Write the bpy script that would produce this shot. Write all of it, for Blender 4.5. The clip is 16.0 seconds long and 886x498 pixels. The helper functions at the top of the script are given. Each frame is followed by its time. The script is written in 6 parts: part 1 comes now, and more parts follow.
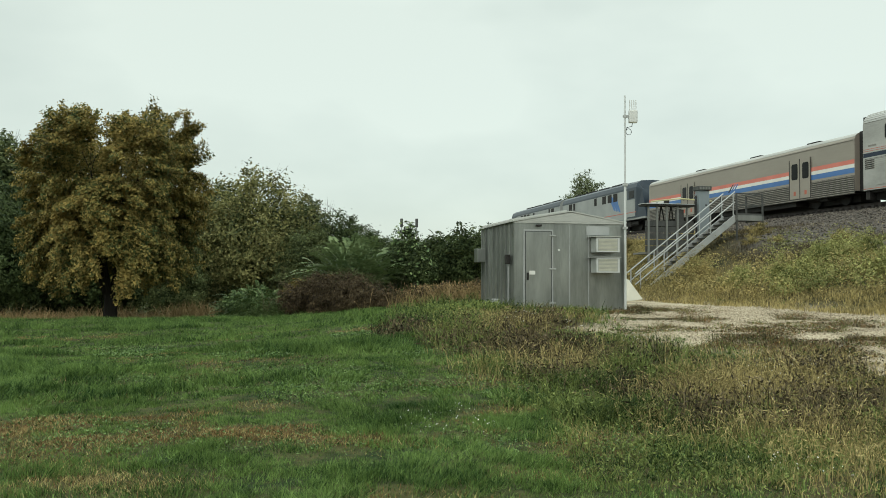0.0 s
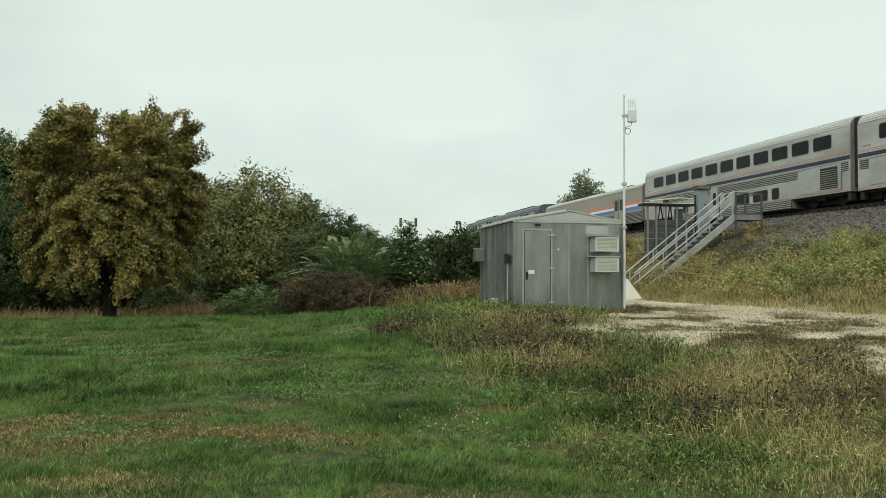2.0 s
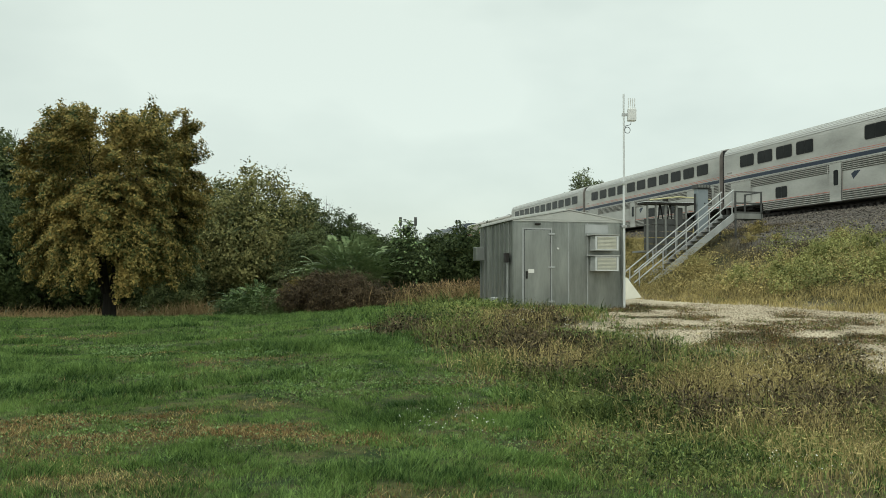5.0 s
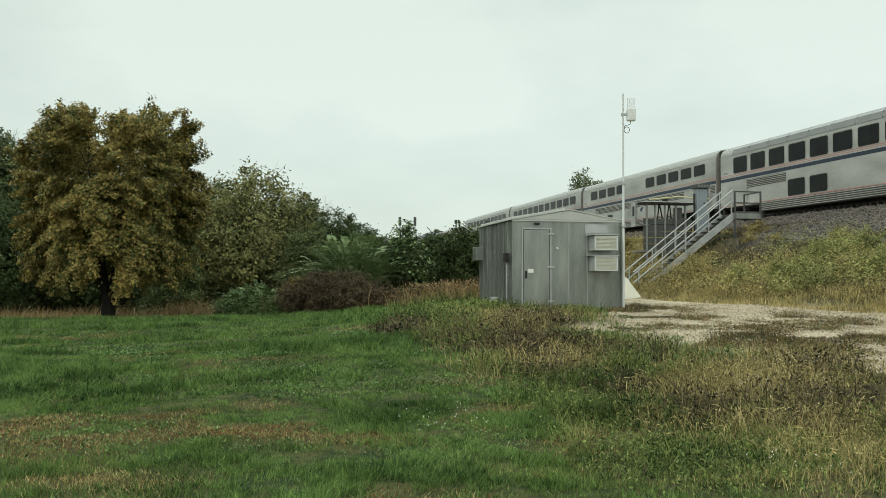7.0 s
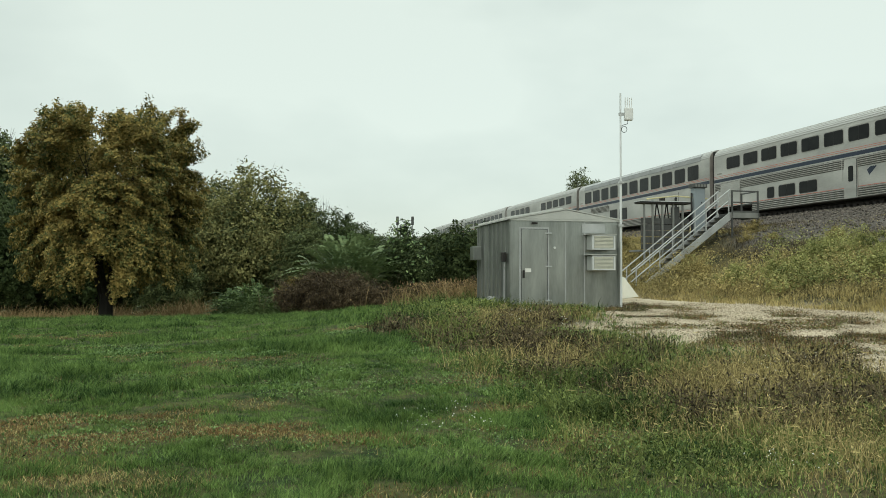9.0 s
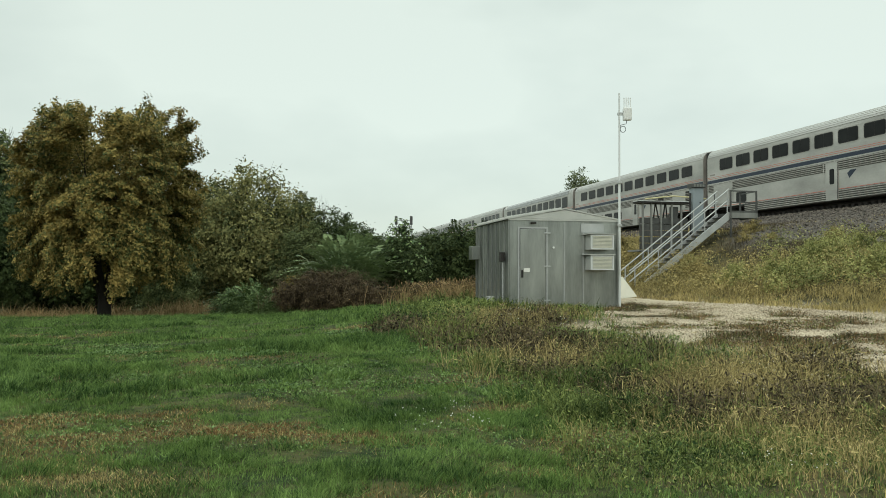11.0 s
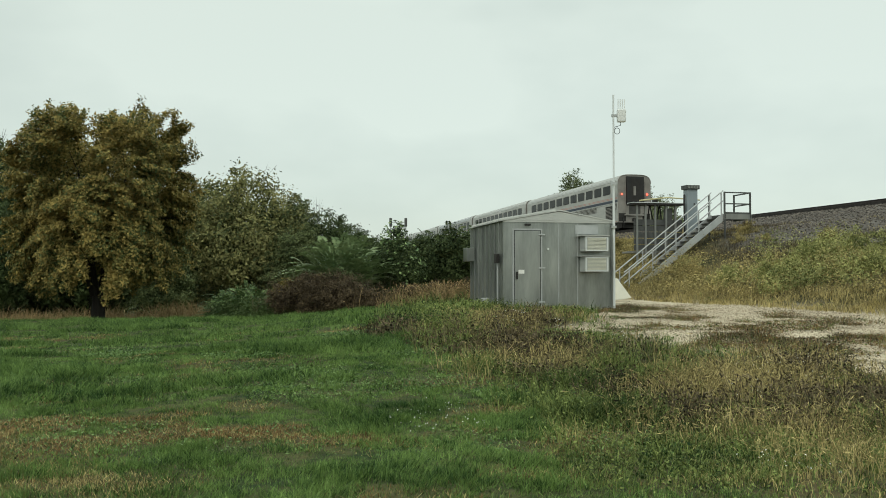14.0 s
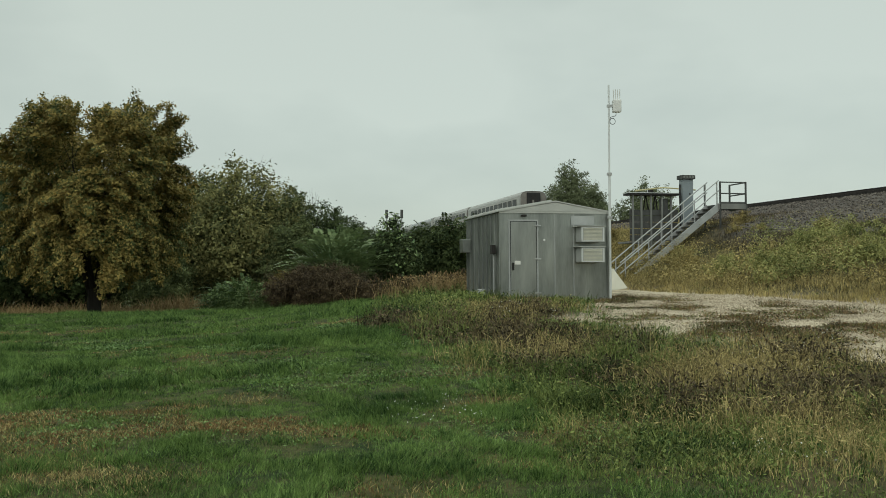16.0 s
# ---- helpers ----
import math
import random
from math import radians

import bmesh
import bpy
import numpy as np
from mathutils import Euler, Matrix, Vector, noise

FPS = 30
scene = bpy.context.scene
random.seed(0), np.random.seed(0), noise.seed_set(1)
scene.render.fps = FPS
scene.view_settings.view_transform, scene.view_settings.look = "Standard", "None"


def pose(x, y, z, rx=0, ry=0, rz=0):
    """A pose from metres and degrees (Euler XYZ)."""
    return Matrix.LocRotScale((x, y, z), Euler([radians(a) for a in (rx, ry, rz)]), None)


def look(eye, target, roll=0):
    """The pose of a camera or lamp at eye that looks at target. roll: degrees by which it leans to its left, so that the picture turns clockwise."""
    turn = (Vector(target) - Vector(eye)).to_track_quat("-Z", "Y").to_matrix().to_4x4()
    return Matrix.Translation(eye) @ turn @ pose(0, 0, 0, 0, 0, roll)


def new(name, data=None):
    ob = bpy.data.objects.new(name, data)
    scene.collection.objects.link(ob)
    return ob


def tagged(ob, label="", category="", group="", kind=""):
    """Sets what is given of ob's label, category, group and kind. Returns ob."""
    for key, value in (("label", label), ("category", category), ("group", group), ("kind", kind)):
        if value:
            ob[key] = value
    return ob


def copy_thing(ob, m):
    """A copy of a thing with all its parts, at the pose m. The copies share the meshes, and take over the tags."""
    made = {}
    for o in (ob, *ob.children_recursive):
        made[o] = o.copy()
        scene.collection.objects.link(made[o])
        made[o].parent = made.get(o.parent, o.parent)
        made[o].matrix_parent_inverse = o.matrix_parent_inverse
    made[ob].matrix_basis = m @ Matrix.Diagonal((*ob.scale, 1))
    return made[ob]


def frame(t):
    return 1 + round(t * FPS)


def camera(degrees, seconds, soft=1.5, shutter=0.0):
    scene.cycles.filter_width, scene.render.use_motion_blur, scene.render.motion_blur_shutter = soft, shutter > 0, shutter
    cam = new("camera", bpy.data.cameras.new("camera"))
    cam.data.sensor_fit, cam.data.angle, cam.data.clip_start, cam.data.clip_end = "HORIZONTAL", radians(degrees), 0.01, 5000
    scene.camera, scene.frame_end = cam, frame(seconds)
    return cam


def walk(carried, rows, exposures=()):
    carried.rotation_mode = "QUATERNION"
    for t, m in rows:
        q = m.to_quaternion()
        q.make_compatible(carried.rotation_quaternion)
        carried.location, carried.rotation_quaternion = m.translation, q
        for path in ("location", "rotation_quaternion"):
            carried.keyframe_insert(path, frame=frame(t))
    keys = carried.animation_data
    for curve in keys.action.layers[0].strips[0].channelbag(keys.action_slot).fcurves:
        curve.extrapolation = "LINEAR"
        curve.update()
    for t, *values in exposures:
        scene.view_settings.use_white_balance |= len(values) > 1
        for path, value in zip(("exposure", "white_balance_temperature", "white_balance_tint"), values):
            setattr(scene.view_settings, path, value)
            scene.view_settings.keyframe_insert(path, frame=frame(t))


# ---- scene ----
cam = camera(54.02, 16.0, soft=0.9)
EYE = (0.0, 0.0, 1.3)
# seconds, turn to the right, tilt up, lean: degrees
VIEW = [(0.0, -0.053, 1.981, 0.257), (0.5, -0.003, 1.980, 0.231), (1.0, 0.020, 1.979, 0.245), (1.5, 0.049, 1.957, 0.256),
        (2.0, 0.002, 1.943, 0.240), (2.5, -0.004, 1.943, 0.245), (3.0, 0.041, 1.947, 0.251), (3.5, 0.000, 1.938, 0.214),
        (4.0, -0.006, 1.887, 0.209), (6.5, 0.064, 1.879, 0.172), (7.0, 0.056, 1.874, 0.175), (7.5, 0.103, 1.864, 0.171),
        (8.0, 0.146, 1.861, 0.174), (8.5, 0.195, 1.854, 0.176), (9.0, 0.217, 1.841, 0.142), (11.5, 0.313, 1.801, 0.207),
        (12.0, 0.295, 1.762, 0.226), (12.5, 0.323, 1.739, 0.183), (13.0, 0.360, 1.759, 0.196), (13.5, 0.496, 1.742, 0.183),
        (14.0, 0.659, 1.939, 0.092), (14.5, 0.722, 1.943, -0.064), (15.0, 0.765, 1.641, -0.120), (15.5, 0.757, 1.454, -0.295),
        (16.0, 0.912, 1.375, -0.274)]
walk(cam, [(t, pose(*EYE, 90 + p, 0, -y) @ pose(0, 0, 0, 0, 0, r)) for t, y, p, r in VIEW],
     exposures=[(0, 0.0), (13.8, 0.0), (14.4, -0.34), (16, -0.4)])

# ---- world and sun: an overcast sky ----
world = bpy.data.worlds.new("overcast_sky")
scene.world = world
world.use_nodes = True
wt = world.node_tree
wn, wl = wt.nodes, wt.links
bg = wn["Background"]
sky = wn.new("ShaderNodeTexSky")
sky.sky_type, sky.sun_disc = "NISHITA", False
sky.sun_elevation, sky.sun_rotation = radians(35), radians(200)
tc = wn.new("ShaderNodeTexCoord")
mp = wn.new("ShaderNodeMapping")
mp.inputs["Scale"].default_value = (1.0, 1.0, 2.2)
ns = wn.new("ShaderNodeTexNoise")
ns.inputs["Scale"].default_value, ns.inputs["Detail"].default_value, ns.inputs["Roughness"].default_value = 1.7, 5, 0.5
ramp = wn.new("ShaderNodeValToRGB")
ramp.color_ramp.elements[0].position, ramp.color_ramp.elements[1].position = 0.34, 0.64
ramp.color_ramp.elements[0].color = (0.5, 0.585, 0.525, 1)
ramp.color_ramp.elements[1].color = (0.735, 0.825, 0.735, 1)
mix = wn.new("ShaderNodeMix")
mix.data_type = "RGBA"
mix.inputs[0].default_value = 0.985
wl.new(tc.outputs["Generated"], mp.inputs["Vector"])
wl.new(mp.outputs["Vector"], ns.inputs["Vector"])
wl.new(ns.outputs["Fac"], ramp.inputs["Fac"])
wl.new(sky.outputs["Color"], mix.inputs[6])
wl.new(ramp.outputs["Color"], mix.inputs[7])
# an overcast sky grows brighter towards the zenith
sep = wn.new("ShaderNodeSeparateXYZ")
grow = wn.new("ShaderNodeMapRange")
grow.inputs["From Min"].default_value, grow.inputs["From Max"].default_value = 0.3, 1.0
grow.inputs["To Min"].default_value, grow.inputs["To Max"].default_value = 1.0, 2.7
lift = wn.new("ShaderNodeMix")
lift.data_type, lift.blend_type = "RGBA", "MULTIPLY"
lift.inputs[0].default_value = 1.0
wl.new(tc.outputs["Generated"], sep.inputs[0])
wl.new(sep.outputs["Z"], grow.inputs["Value"])
wl.new(mix.outputs[2], lift.inputs[6])
wl.new(grow.outputs["Result"], lift.inputs[7])
wl.new(lift.outputs[2], bg.inputs["Color"])
bg.inputs["Strength"].default_value = 1.0
sun = new("sun", bpy.data.lights.new("sun", "SUN"))
sun.data.energy, sun.data.angle, sun.data.color = 0.9, radians(30), (1.0, 0.97, 0.92)
sun.matrix_world = look((-20, -40, 40), (0, 0, 0))

# ---- materials ----


def material(name, c1, c2, scale=4.0, rough=0.8, metal=0.0, bump=0.2, fine=40.0, island=0.0, spec=0.4, stretch=(1, 1, 1), objrand=0.0, glow=0.0, thin=0.0, con=1.5, tuft=0.4):
    """Two colours mixed by a coarse and a fine noise, with bump; island: spread piece by piece; thin: share of light that leaves let through; con, tuft: contrast of the coarse patches and of the fine ones."""
    m = bpy.data.materials.new(name)
    m.use_nodes = True
    n, l = m.node_tree.nodes, m.node_tree.links
    b = n["Principled BSDF"]
    co = n.new("ShaderNodeTexCoord")
    ma = n.new("ShaderNodeMapping")
    ma.inputs["Scale"].default_value = stretch
    a1, a2 = n.new("ShaderNodeTexNoise"), n.new("ShaderNodeTexNoise")
    a1.inputs["Scale"].default_value, a1.inputs["Detail"].default_value = scale, 4
    a2.inputs["Scale"].default_value, a2.inputs["Detail"].default_value = fine, 3
    l.new(co.outputs["Object"], ma.inputs["Vector"])
    l.new(ma.outputs["Vector"], a1.inputs["Vector"])
    l.new(ma.outputs["Vector"], a2.inputs["Vector"])
    ad = n.new("ShaderNodeMath")
    ad.operation = "MULTIPLY_ADD"
    ad.inputs[1].default_value = tuft
    l.new(a2.outputs["Fac"], ad.inputs[0])
    sb = n.new("ShaderNodeMath")
    sb.operation = "MULTIPLY_ADD"
    sb.inputs[1].default_value, sb.inputs[2].default_value = con, 0.5 - con / 2 - tuft / 2
    l.new(a1.outputs["Fac"], sb.inputs[0])
    l.new(sb.outputs[0], ad.inputs[2])
    mx = n.new("ShaderNodeMix")
    mx.data_type = "RGBA"
    mx.inputs[6].default_value, mx.inputs[7].default_value = (*c1, 1), (*c2, 1)
    fac = ad.outputs[0]
    if island or objrand:
        src = n.new("ShaderNodeNewGeometry").outputs["Random Per Island"] if island else n.new("ShaderNodeObjectInfo").outputs["Random"]
        ia = n.new("ShaderNodeMath")
        ia.operation = "MULTIPLY_ADD"
        ia.inputs[1].default_value = 2 * (island or objrand)
        l.new(src, ia.inputs[0])
        ib = n.new("ShaderNodeMath")
        ib.operation = "SUBTRACT"
        ib.inputs[1].default_value = island or objrand
        l.new(ad.outputs[0], ib.inputs[0])
        l.new(ib.outputs[0], ia.inputs[2])
        fac = ia.outputs[0]
    mx.clamp_factor = True
    l.new(fac, mx.inputs[0])
    l.new(mx.outputs[2], b.inputs["Base Color"])
    b.inputs["Roughness"].default_value, b.inputs["Metallic"].default_value = rough, metal
    b.inputs["Specular IOR Level"].default_value = 0.12 if island else spec
    if thin:
        tl, ms = n.new("ShaderNodeBsdfTranslucent"), n.new("ShaderNodeMixShader")
        ms.inputs[0].default_value = thin
        l.new(mx.outputs[2], tl.inputs["Color"])
        l.new(b.outputs[0], ms.inputs[1])
        l.new(tl.outputs[0], ms.inputs[2])
        l.new(ms.outputs[0], n["Material Output"].inputs["Surface"])
    if glow:
        b.inputs["Emission Color"].default_value, b.inputs["Emission Strength"].default_value = (*c1, 1), glow
    if bump:
        bp = n.new("ShaderNodeBump")
        bp.inputs["Strength"].default_value, bp.inputs["Distance"].default_value = bump, 0.02
        l.new(a2.outputs["Fac"], bp.inputs["Height"])
        l.new(bp.outputs["Normal"], b.inputs["Normal"])
    return m


STEEL = material("stainless_steel", (0.27, 0.265, 0.244), (0.5, 0.49, 0.455), 0.6, 0.38, 0.4, 0.05, 9, stretch=(1, 0.5, 1.3), con=2.0)
STEEL_RIB = material("fluted_steel", (0.28, 0.27, 0.245), (0.42, 0.405, 0.365), 0.6, 0.38, 0.5, 0.05, 9, stretch=(1, 0.25, 1.5))
ROOF = material("train_roof_steel", (0.33, 0.33, 0.315), (0.47, 0.47, 0.45), 0.4, 0.4, 0.2, 0.05, 6, stretch=(1, 0.3, 1))
TAUPE = material("baggage_taupe_steel", (0.265, 0.237, 0.198), (0.37, 0.332, 0.28), 0.5, 0.45, 0.3, 0.05, 9, stretch=(1, 0.25, 1))
TAUPE_RIB = material("baggage_fluted_steel", (0.19, 0.172, 0.145), (0.29, 0.265, 0.228), 0.5, 0.45, 0.3, 0.05, 9)
RED_BAND = material("salmon_red_band_paint", (0.58, 0.17, 0.125), (0.68, 0.22, 0.165), 1, 0.5, 0, 0)
RED = material("red_stripe_paint", (0.42, 0.1, 0.065), (0.52, 0.14, 0.09), 1, 0.5, 0, 0)
WHITE = material("white_stripe_paint", (0.68, 0.66, 0.6), (0.8, 0.79, 0.74), 1, 0.5, 0, 0)
BLUE = material("blue_stripe_paint", (0.06, 0.15, 0.36), (0.085, 0.2, 0.45), 1, 0.5, 0, 0)
NAVY = material("navy_stripe_paint", (0.008, 0.016, 0.034), (0.014, 0.026, 0.05), 1, 0.45, 0, 0)
# part of the sky's reflection is put into the pale base colour here
ROOF_GLASS = material("pale_reflecting_roof_glass", (0.16, 0.165, 0.16), (0.24, 0.245, 0.24), 0.7, 0.15, 0, 0, spec=0.6)
GLASS = material("dark_window_glass", (0.004, 0.005, 0.005), (0.018, 0.019, 0.018), 1.1, 0.12, 0, 0, 3.0, spec=0.1)
RUBBER = material("black_rubber", (0.012, 0.012, 0.012), (0.025, 0.024, 0.022), 3, 0.7, 0, 0.1)
DARK = material("grimy_black_steel", (0.012, 0.011, 0.01), (0.035, 0.032, 0.028), 3, 0.75, 0.1, 0.3)
GRIME = material("grimy_end_steel", (0.15, 0.14, 0.125), (0.3, 0.28, 0.25), 1.4, 0.55, 0.2, 0.1)
# dark colour: shade put into the flute grooves, and grime on the lower door
SHADE_AND_GRIME = material("groove_shade_and_door_grime", (0.035, 0.034, 0.03), (0.09, 0.087, 0.08), 1.4, 0.55, 0.2, 0.1)
LOCO = material("silver_loco_paint", (0.25, 0.262, 0.252), (0.38, 0.39, 0.375), 0.6, 0.4, 0.2, 0.05, 8)
LOCO_BLUE = material("dark_blue_loco_paint", (0.012, 0.022, 0.036), (0.024, 0.038, 0.056), 0.8, 0.35, 0, 0.05)
TAIL = material("red_tail_lamp", (1.0, 0.06, 0.03), (1.0, 0.08, 0.04), 1, 0.4, 0, 0, glow=6)
SHED = material("galvanised_shed_steel", (0.17, 0.183, 0.172), (0.47, 0.488, 0.458), 2.4, 0.32, 0.8, 0.1, 22, stretch=(1, 1, 0.2))
SHED_DOOR = material("grey_door_steel", (0.22, 0.232, 0.217), (0.45, 0.465, 0.437), 2.6, 0.32, 0.75, 0.1, 22, stretch=(1, 1, 0.2))
SHED_ROOF = material("pale_shed_roof", (0.36, 0.37, 0.345), (0.5, 0.505, 0.47), 1.5, 0.55, 0.1, 0.1)
VENT = material("air_conditioner_steel", (0.36, 0.375, 0.36), (0.48, 0.49, 0.46), 2, 0.5, 0.3, 0.1)
GRILLE = material("louvre_yellow_grey", (0.46, 0.46, 0.37), (0.6, 0.59, 0.5), 5, 0.6, 0.1, 0.1)
GALV = material("galvanised_steel", (0.33, 0.34, 0.335), (0.48, 0.49, 0.48), 2.5, 0.45, 0.4, 0.1, 30)
GALV_DARK = material("weathered_steel_grating", (0.05, 0.052, 0.05), (0.11, 0.112, 0.105), 4, 0.6, 0.3, 0.2)
WOODGREY = material("weathered_grey_timber", (0.13, 0.135, 0.125), (0.24, 0.245, 0.225), 2, 0.8, 0, 0.4, 30, stretch=(1, 1, 0.2))
CABINET = material("blue_grey_cabinet_paint", (0.2, 0.235, 0.25), (0.27, 0.305, 0.32), 1.5, 0.5, 0.1, 0.05)
POLE = material("pale_mast_paint", (0.55, 0.57, 0.56), (0.66, 0.68, 0.67), 1.5, 0.5, 0.2, 0.05)
PLASTIC = material("white_plastic_panel", (0.58, 0.59, 0.57), (0.70, 0.71, 0.68), 2, 0.55, 0, 0.05)
CREAM = material("cream_fibreglass", (0.56, 0.55, 0.46), (0.68, 0.66, 0.57), 3, 0.6, 0, 0.1)
YELLOW = material("faded_yellow_pipe", (0.42, 0.38, 0.2), (0.54, 0.49, 0.28), 4, 0.6, 0, 0.1)
RUST = material("rusty_rail_steel", (0.02, 0.016, 0.014), (0.05, 0.038, 0.032), 4, 0.6, 0.3, 0.3)
TIE = material("creosoted_timber", (0.012, 0.011, 0.01), (0.036, 0.031, 0.027), 6, 0.9, 0, 0.5)
STONE = material("crushed_ballast_stone", (0.045, 0.039, 0.033), (0.19, 0.165, 0.142), 3, 0.9, 0, 0.3, 60, island=0.6)
GRAVEL = material("pale_gravel_stone", (0.24, 0.19, 0.13), (0.56, 0.48, 0.36), 3, 0.9, 0, 0.2, 60, island=0.6)
BARK = material("dark_bark", (0.01, 0.009, 0.008), (0.032, 0.027, 0.022), 5, 0.95, 0, 0.6, 30, stretch=(1, 1, 0.25))
LAWN = material("lawn_blades", (0.012, 0.042, 0.009), (0.19, 0.29, 0.078), 1.0, 0.6, 0, 0, 13.0, island=0.5, thin=0.1, con=2.0, tuft=1.7)
RUSSET = material("russet_dead_thatch", (0.06, 0.036, 0.016), (0.3, 0.18, 0.075), 0.8, 0.8, 0, 0, 11.0, island=0.35, tuft=1.2)
CLOVER = material("clover_leaves", (0.03, 0.075, 0.018), (0.17, 0.25, 0.085), 0.9, 0.55, 0, 0, 11.0, island=0.45, tuft=1.2)
WEED_GREEN = material("weed_green_blades", (0.014, 0.036, 0.009), (0.21, 0.25, 0.074), 0.8, 0.7, 0, 0, 9.0, island=0.55, thin=0.1, con=2.0, tuft=1.8)
WEED_TAN = material("dry_straw_blades", (0.085, 0.07, 0.028), (0.53, 0.43, 0.19), 0.6, 0.8, 0, 0, 9.0, island=0.55, thin=0.1, con=1.8, tuft=1.6)
WEED_BROWN = material("dead_brown_stalks", (0.015, 0.013, 0.009), (0.165, 0.13, 0.074), 0.8, 0.85, 0, 0, 9.0, island=0.55, con=1.6, tuft=1.8)
BANK_GRASS = material("embankment_grass_blades", (0.09, 0.08, 0.03), (0.52, 0.415, 0.17), 0.7, 0.75, 0, 0, 5.0, island=0.3, thin=0.12, con=2.0, tuft=1.6)
BANK_GREEN = material("embankment_green_weeds", (0.065, 0.085, 0.026), (0.43, 0.42, 0.155), 0.7, 0.7, 0, 0, 5.0, island=0.3, thin=0.15, con=2.0, tuft=1.6)
MAPLE = material("turning_maple_leaves", (0.055, 0.076, 0.025), (0.37, 0.275, 0.084), 0.45, 0.65, 0, 0, 4.5, island=0.5, thin=0.22, con=1.6, tuft=1.8)
LEAF_DARK = material("dark_green_leaves", (0.018, 0.032, 0.012), (0.088, 0.116, 0.042), 0.4, 0.65, 0, 0, 3.5, island=0.4, thin=0.2, con=1.6, tuft=1.5)
LEAF_MID = material("dull_green_leaves", (0.028, 0.046, 0.018), (0.15, 0.172, 0.068), 0.4, 0.65, 0, 0, 2.6, island=0.42, thin=0.2, con=1.6, tuft=1.7)
LEAF_OLIVE = material("yellowing_olive_leaves", (0.038, 0.054, 0.02), (0.28, 0.262, 0.1), 0.4, 0.65, 0, 0, 2.6, island=0.42, thin=0.2, con=1.6, tuft=1.7)
# the haze over the distant trees is mixed into this pale leaf colour
LEAF_FAR = material("haze_paled_green_leaves", (0.085, 0.105, 0.055), (0.2, 0.225, 0.12), 0.3, 0.7, 0, 0, 1.0, island=0.35, thin=0.3)
LEAF_FRESH = material("bright_green_leaves", (0.035, 0.068, 0.024), (0.19, 0.26, 0.1), 0.6, 0.5, 0, 0, 5.0, island=0.5, tuft=1.2)
SUMAC = material("pale_sumac_leaflets", (0.1, 0.15, 0.065), (0.24, 0.3, 0.14), 0.6, 0.45, 0, 0, 2.0, island=0.35)
BRAMBLE = material("maroon_bramble_leaves", (0.018, 0.013, 0.008), (0.105, 0.076, 0.042), 0.8, 0.75, 0, 0, 6.0, island=0.5, tuft=1.4)
BRAMBLE_Y = material("yellowing_bramble_leaves", (0.06, 0.05, 0.015), (0.2, 0.14, 0.03), 0.8, 0.75, 0, 0, 3.0, island=0.5)
REED = material("russet_dry_reeds", (0.14, 0.1, 0.048), (0.38, 0.27, 0.135), 0.6, 0.85, 0, 0, 4.0, island=0.4, tuft=1.0)
FLOWER = material("small_white_petals", (0.7, 0.7, 0.66), (0.82, 0.82, 0.78), 2, 0.6, 0, 0)

# ---- mesh helpers ----


def thing(name, m, label, category, group="", kind=""):
    """An Empty at the base of a thing; its parts hang under it."""
    e = new(name)
    e.empty_display_size = 0.3
    e.matrix_world = m
    return tagged(e, label, category, group, kind)


def mesh_of(name, bm, mat):
    me = bpy.data.meshes.new(name)
    bm.to_mesh(me)
    bm.free()
    me.materials.append(mat)
    return me


def part(name, bm, mat, parent, label="", smooth=False):
    me = bm if isinstance(bm, bpy.types.Mesh) else mesh_of(name, bm, mat)
    if smooth:
        me.polygons.foreach_set("use_smooth", [True] * len(me.polygons))
    ob = new(name, me)
    ob.parent = parent
    if label:
        ob["label"] = label
    return ob


def box(x0, x1, y0, y1, z0, z1, bm=None, bevel=0.0):
    own = bm or bmesh.new()
    vs = [own.verts.new((x, y, z)) for x in (x0, x1) for y in (y0, y1) for z in (z0, z1)]
    fs = [own.faces.new([vs[i] for i in q]) for q in ((0, 1, 3, 2), (4, 6, 7, 5), (0, 4, 5, 1), (2, 3, 7, 6), (0, 2, 6, 4), (1, 5, 7, 3))]
    if bevel:
        es = {e for f in fs for e in f.edges}
        bmesh.ops.bevel(own, geom=list(es), offset=bevel, segments=2, affect="EDGES", profile=0.6)
    return own


def rod(a, b, r, bm=None, sides=8, r2=None):
    """A round bar from a to b, tapering to r2."""
    own = bm or bmesh.new()
    a, b = Vector(a), Vector(b)
    q = (b - a).to_track_quat("Z", "Y")
    rings = []
    for p, rr in ((a, r), (b, r if r2 is None else r2)):
        rings.append([own.verts.new(p + q @ Vector((rr * math.cos(2 * math.pi * i / sides), rr * math.sin(2 * math.pi * i / sides), 0))) for i in range(sides)])
    for i in range(sides):
        j = (i + 1) % sides
        own.faces.new((rings[0][i], rings[0][j], rings[1][j], rings[1][i]))
    own.faces.new(rings[0][::-1])
    own.faces.new(rings[1])
    return own


def bar(a, b, w, h, bm=None):
    """A flat rectangular bar from a to b, w across and h deep."""
    own = bm or bmesh.new()
    a, b = Vector(a), Vector(b)
    d = (b - a).normalized()
    side = d.cross(Vector((0, 0, 1)))
    side = Vector((1, 0, 0)) if side.length < 1e-3 else side.normalized()
    up = side.cross(d)
    vs = [own.verts.new(p + side * sx * w / 2 + up * sz * h / 2) for p in (a, b) for sx, sz in ((-1, -1), (1, -1), (1, 1), (-1, 1))]
    for q in ((0, 3, 2, 1), (4, 5, 6, 7), (0, 1, 5, 4), (1, 2, 6, 5), (2, 3, 7, 6), (3, 0, 4, 7)):
        own.faces.new([vs[i] for i in q])
    return own


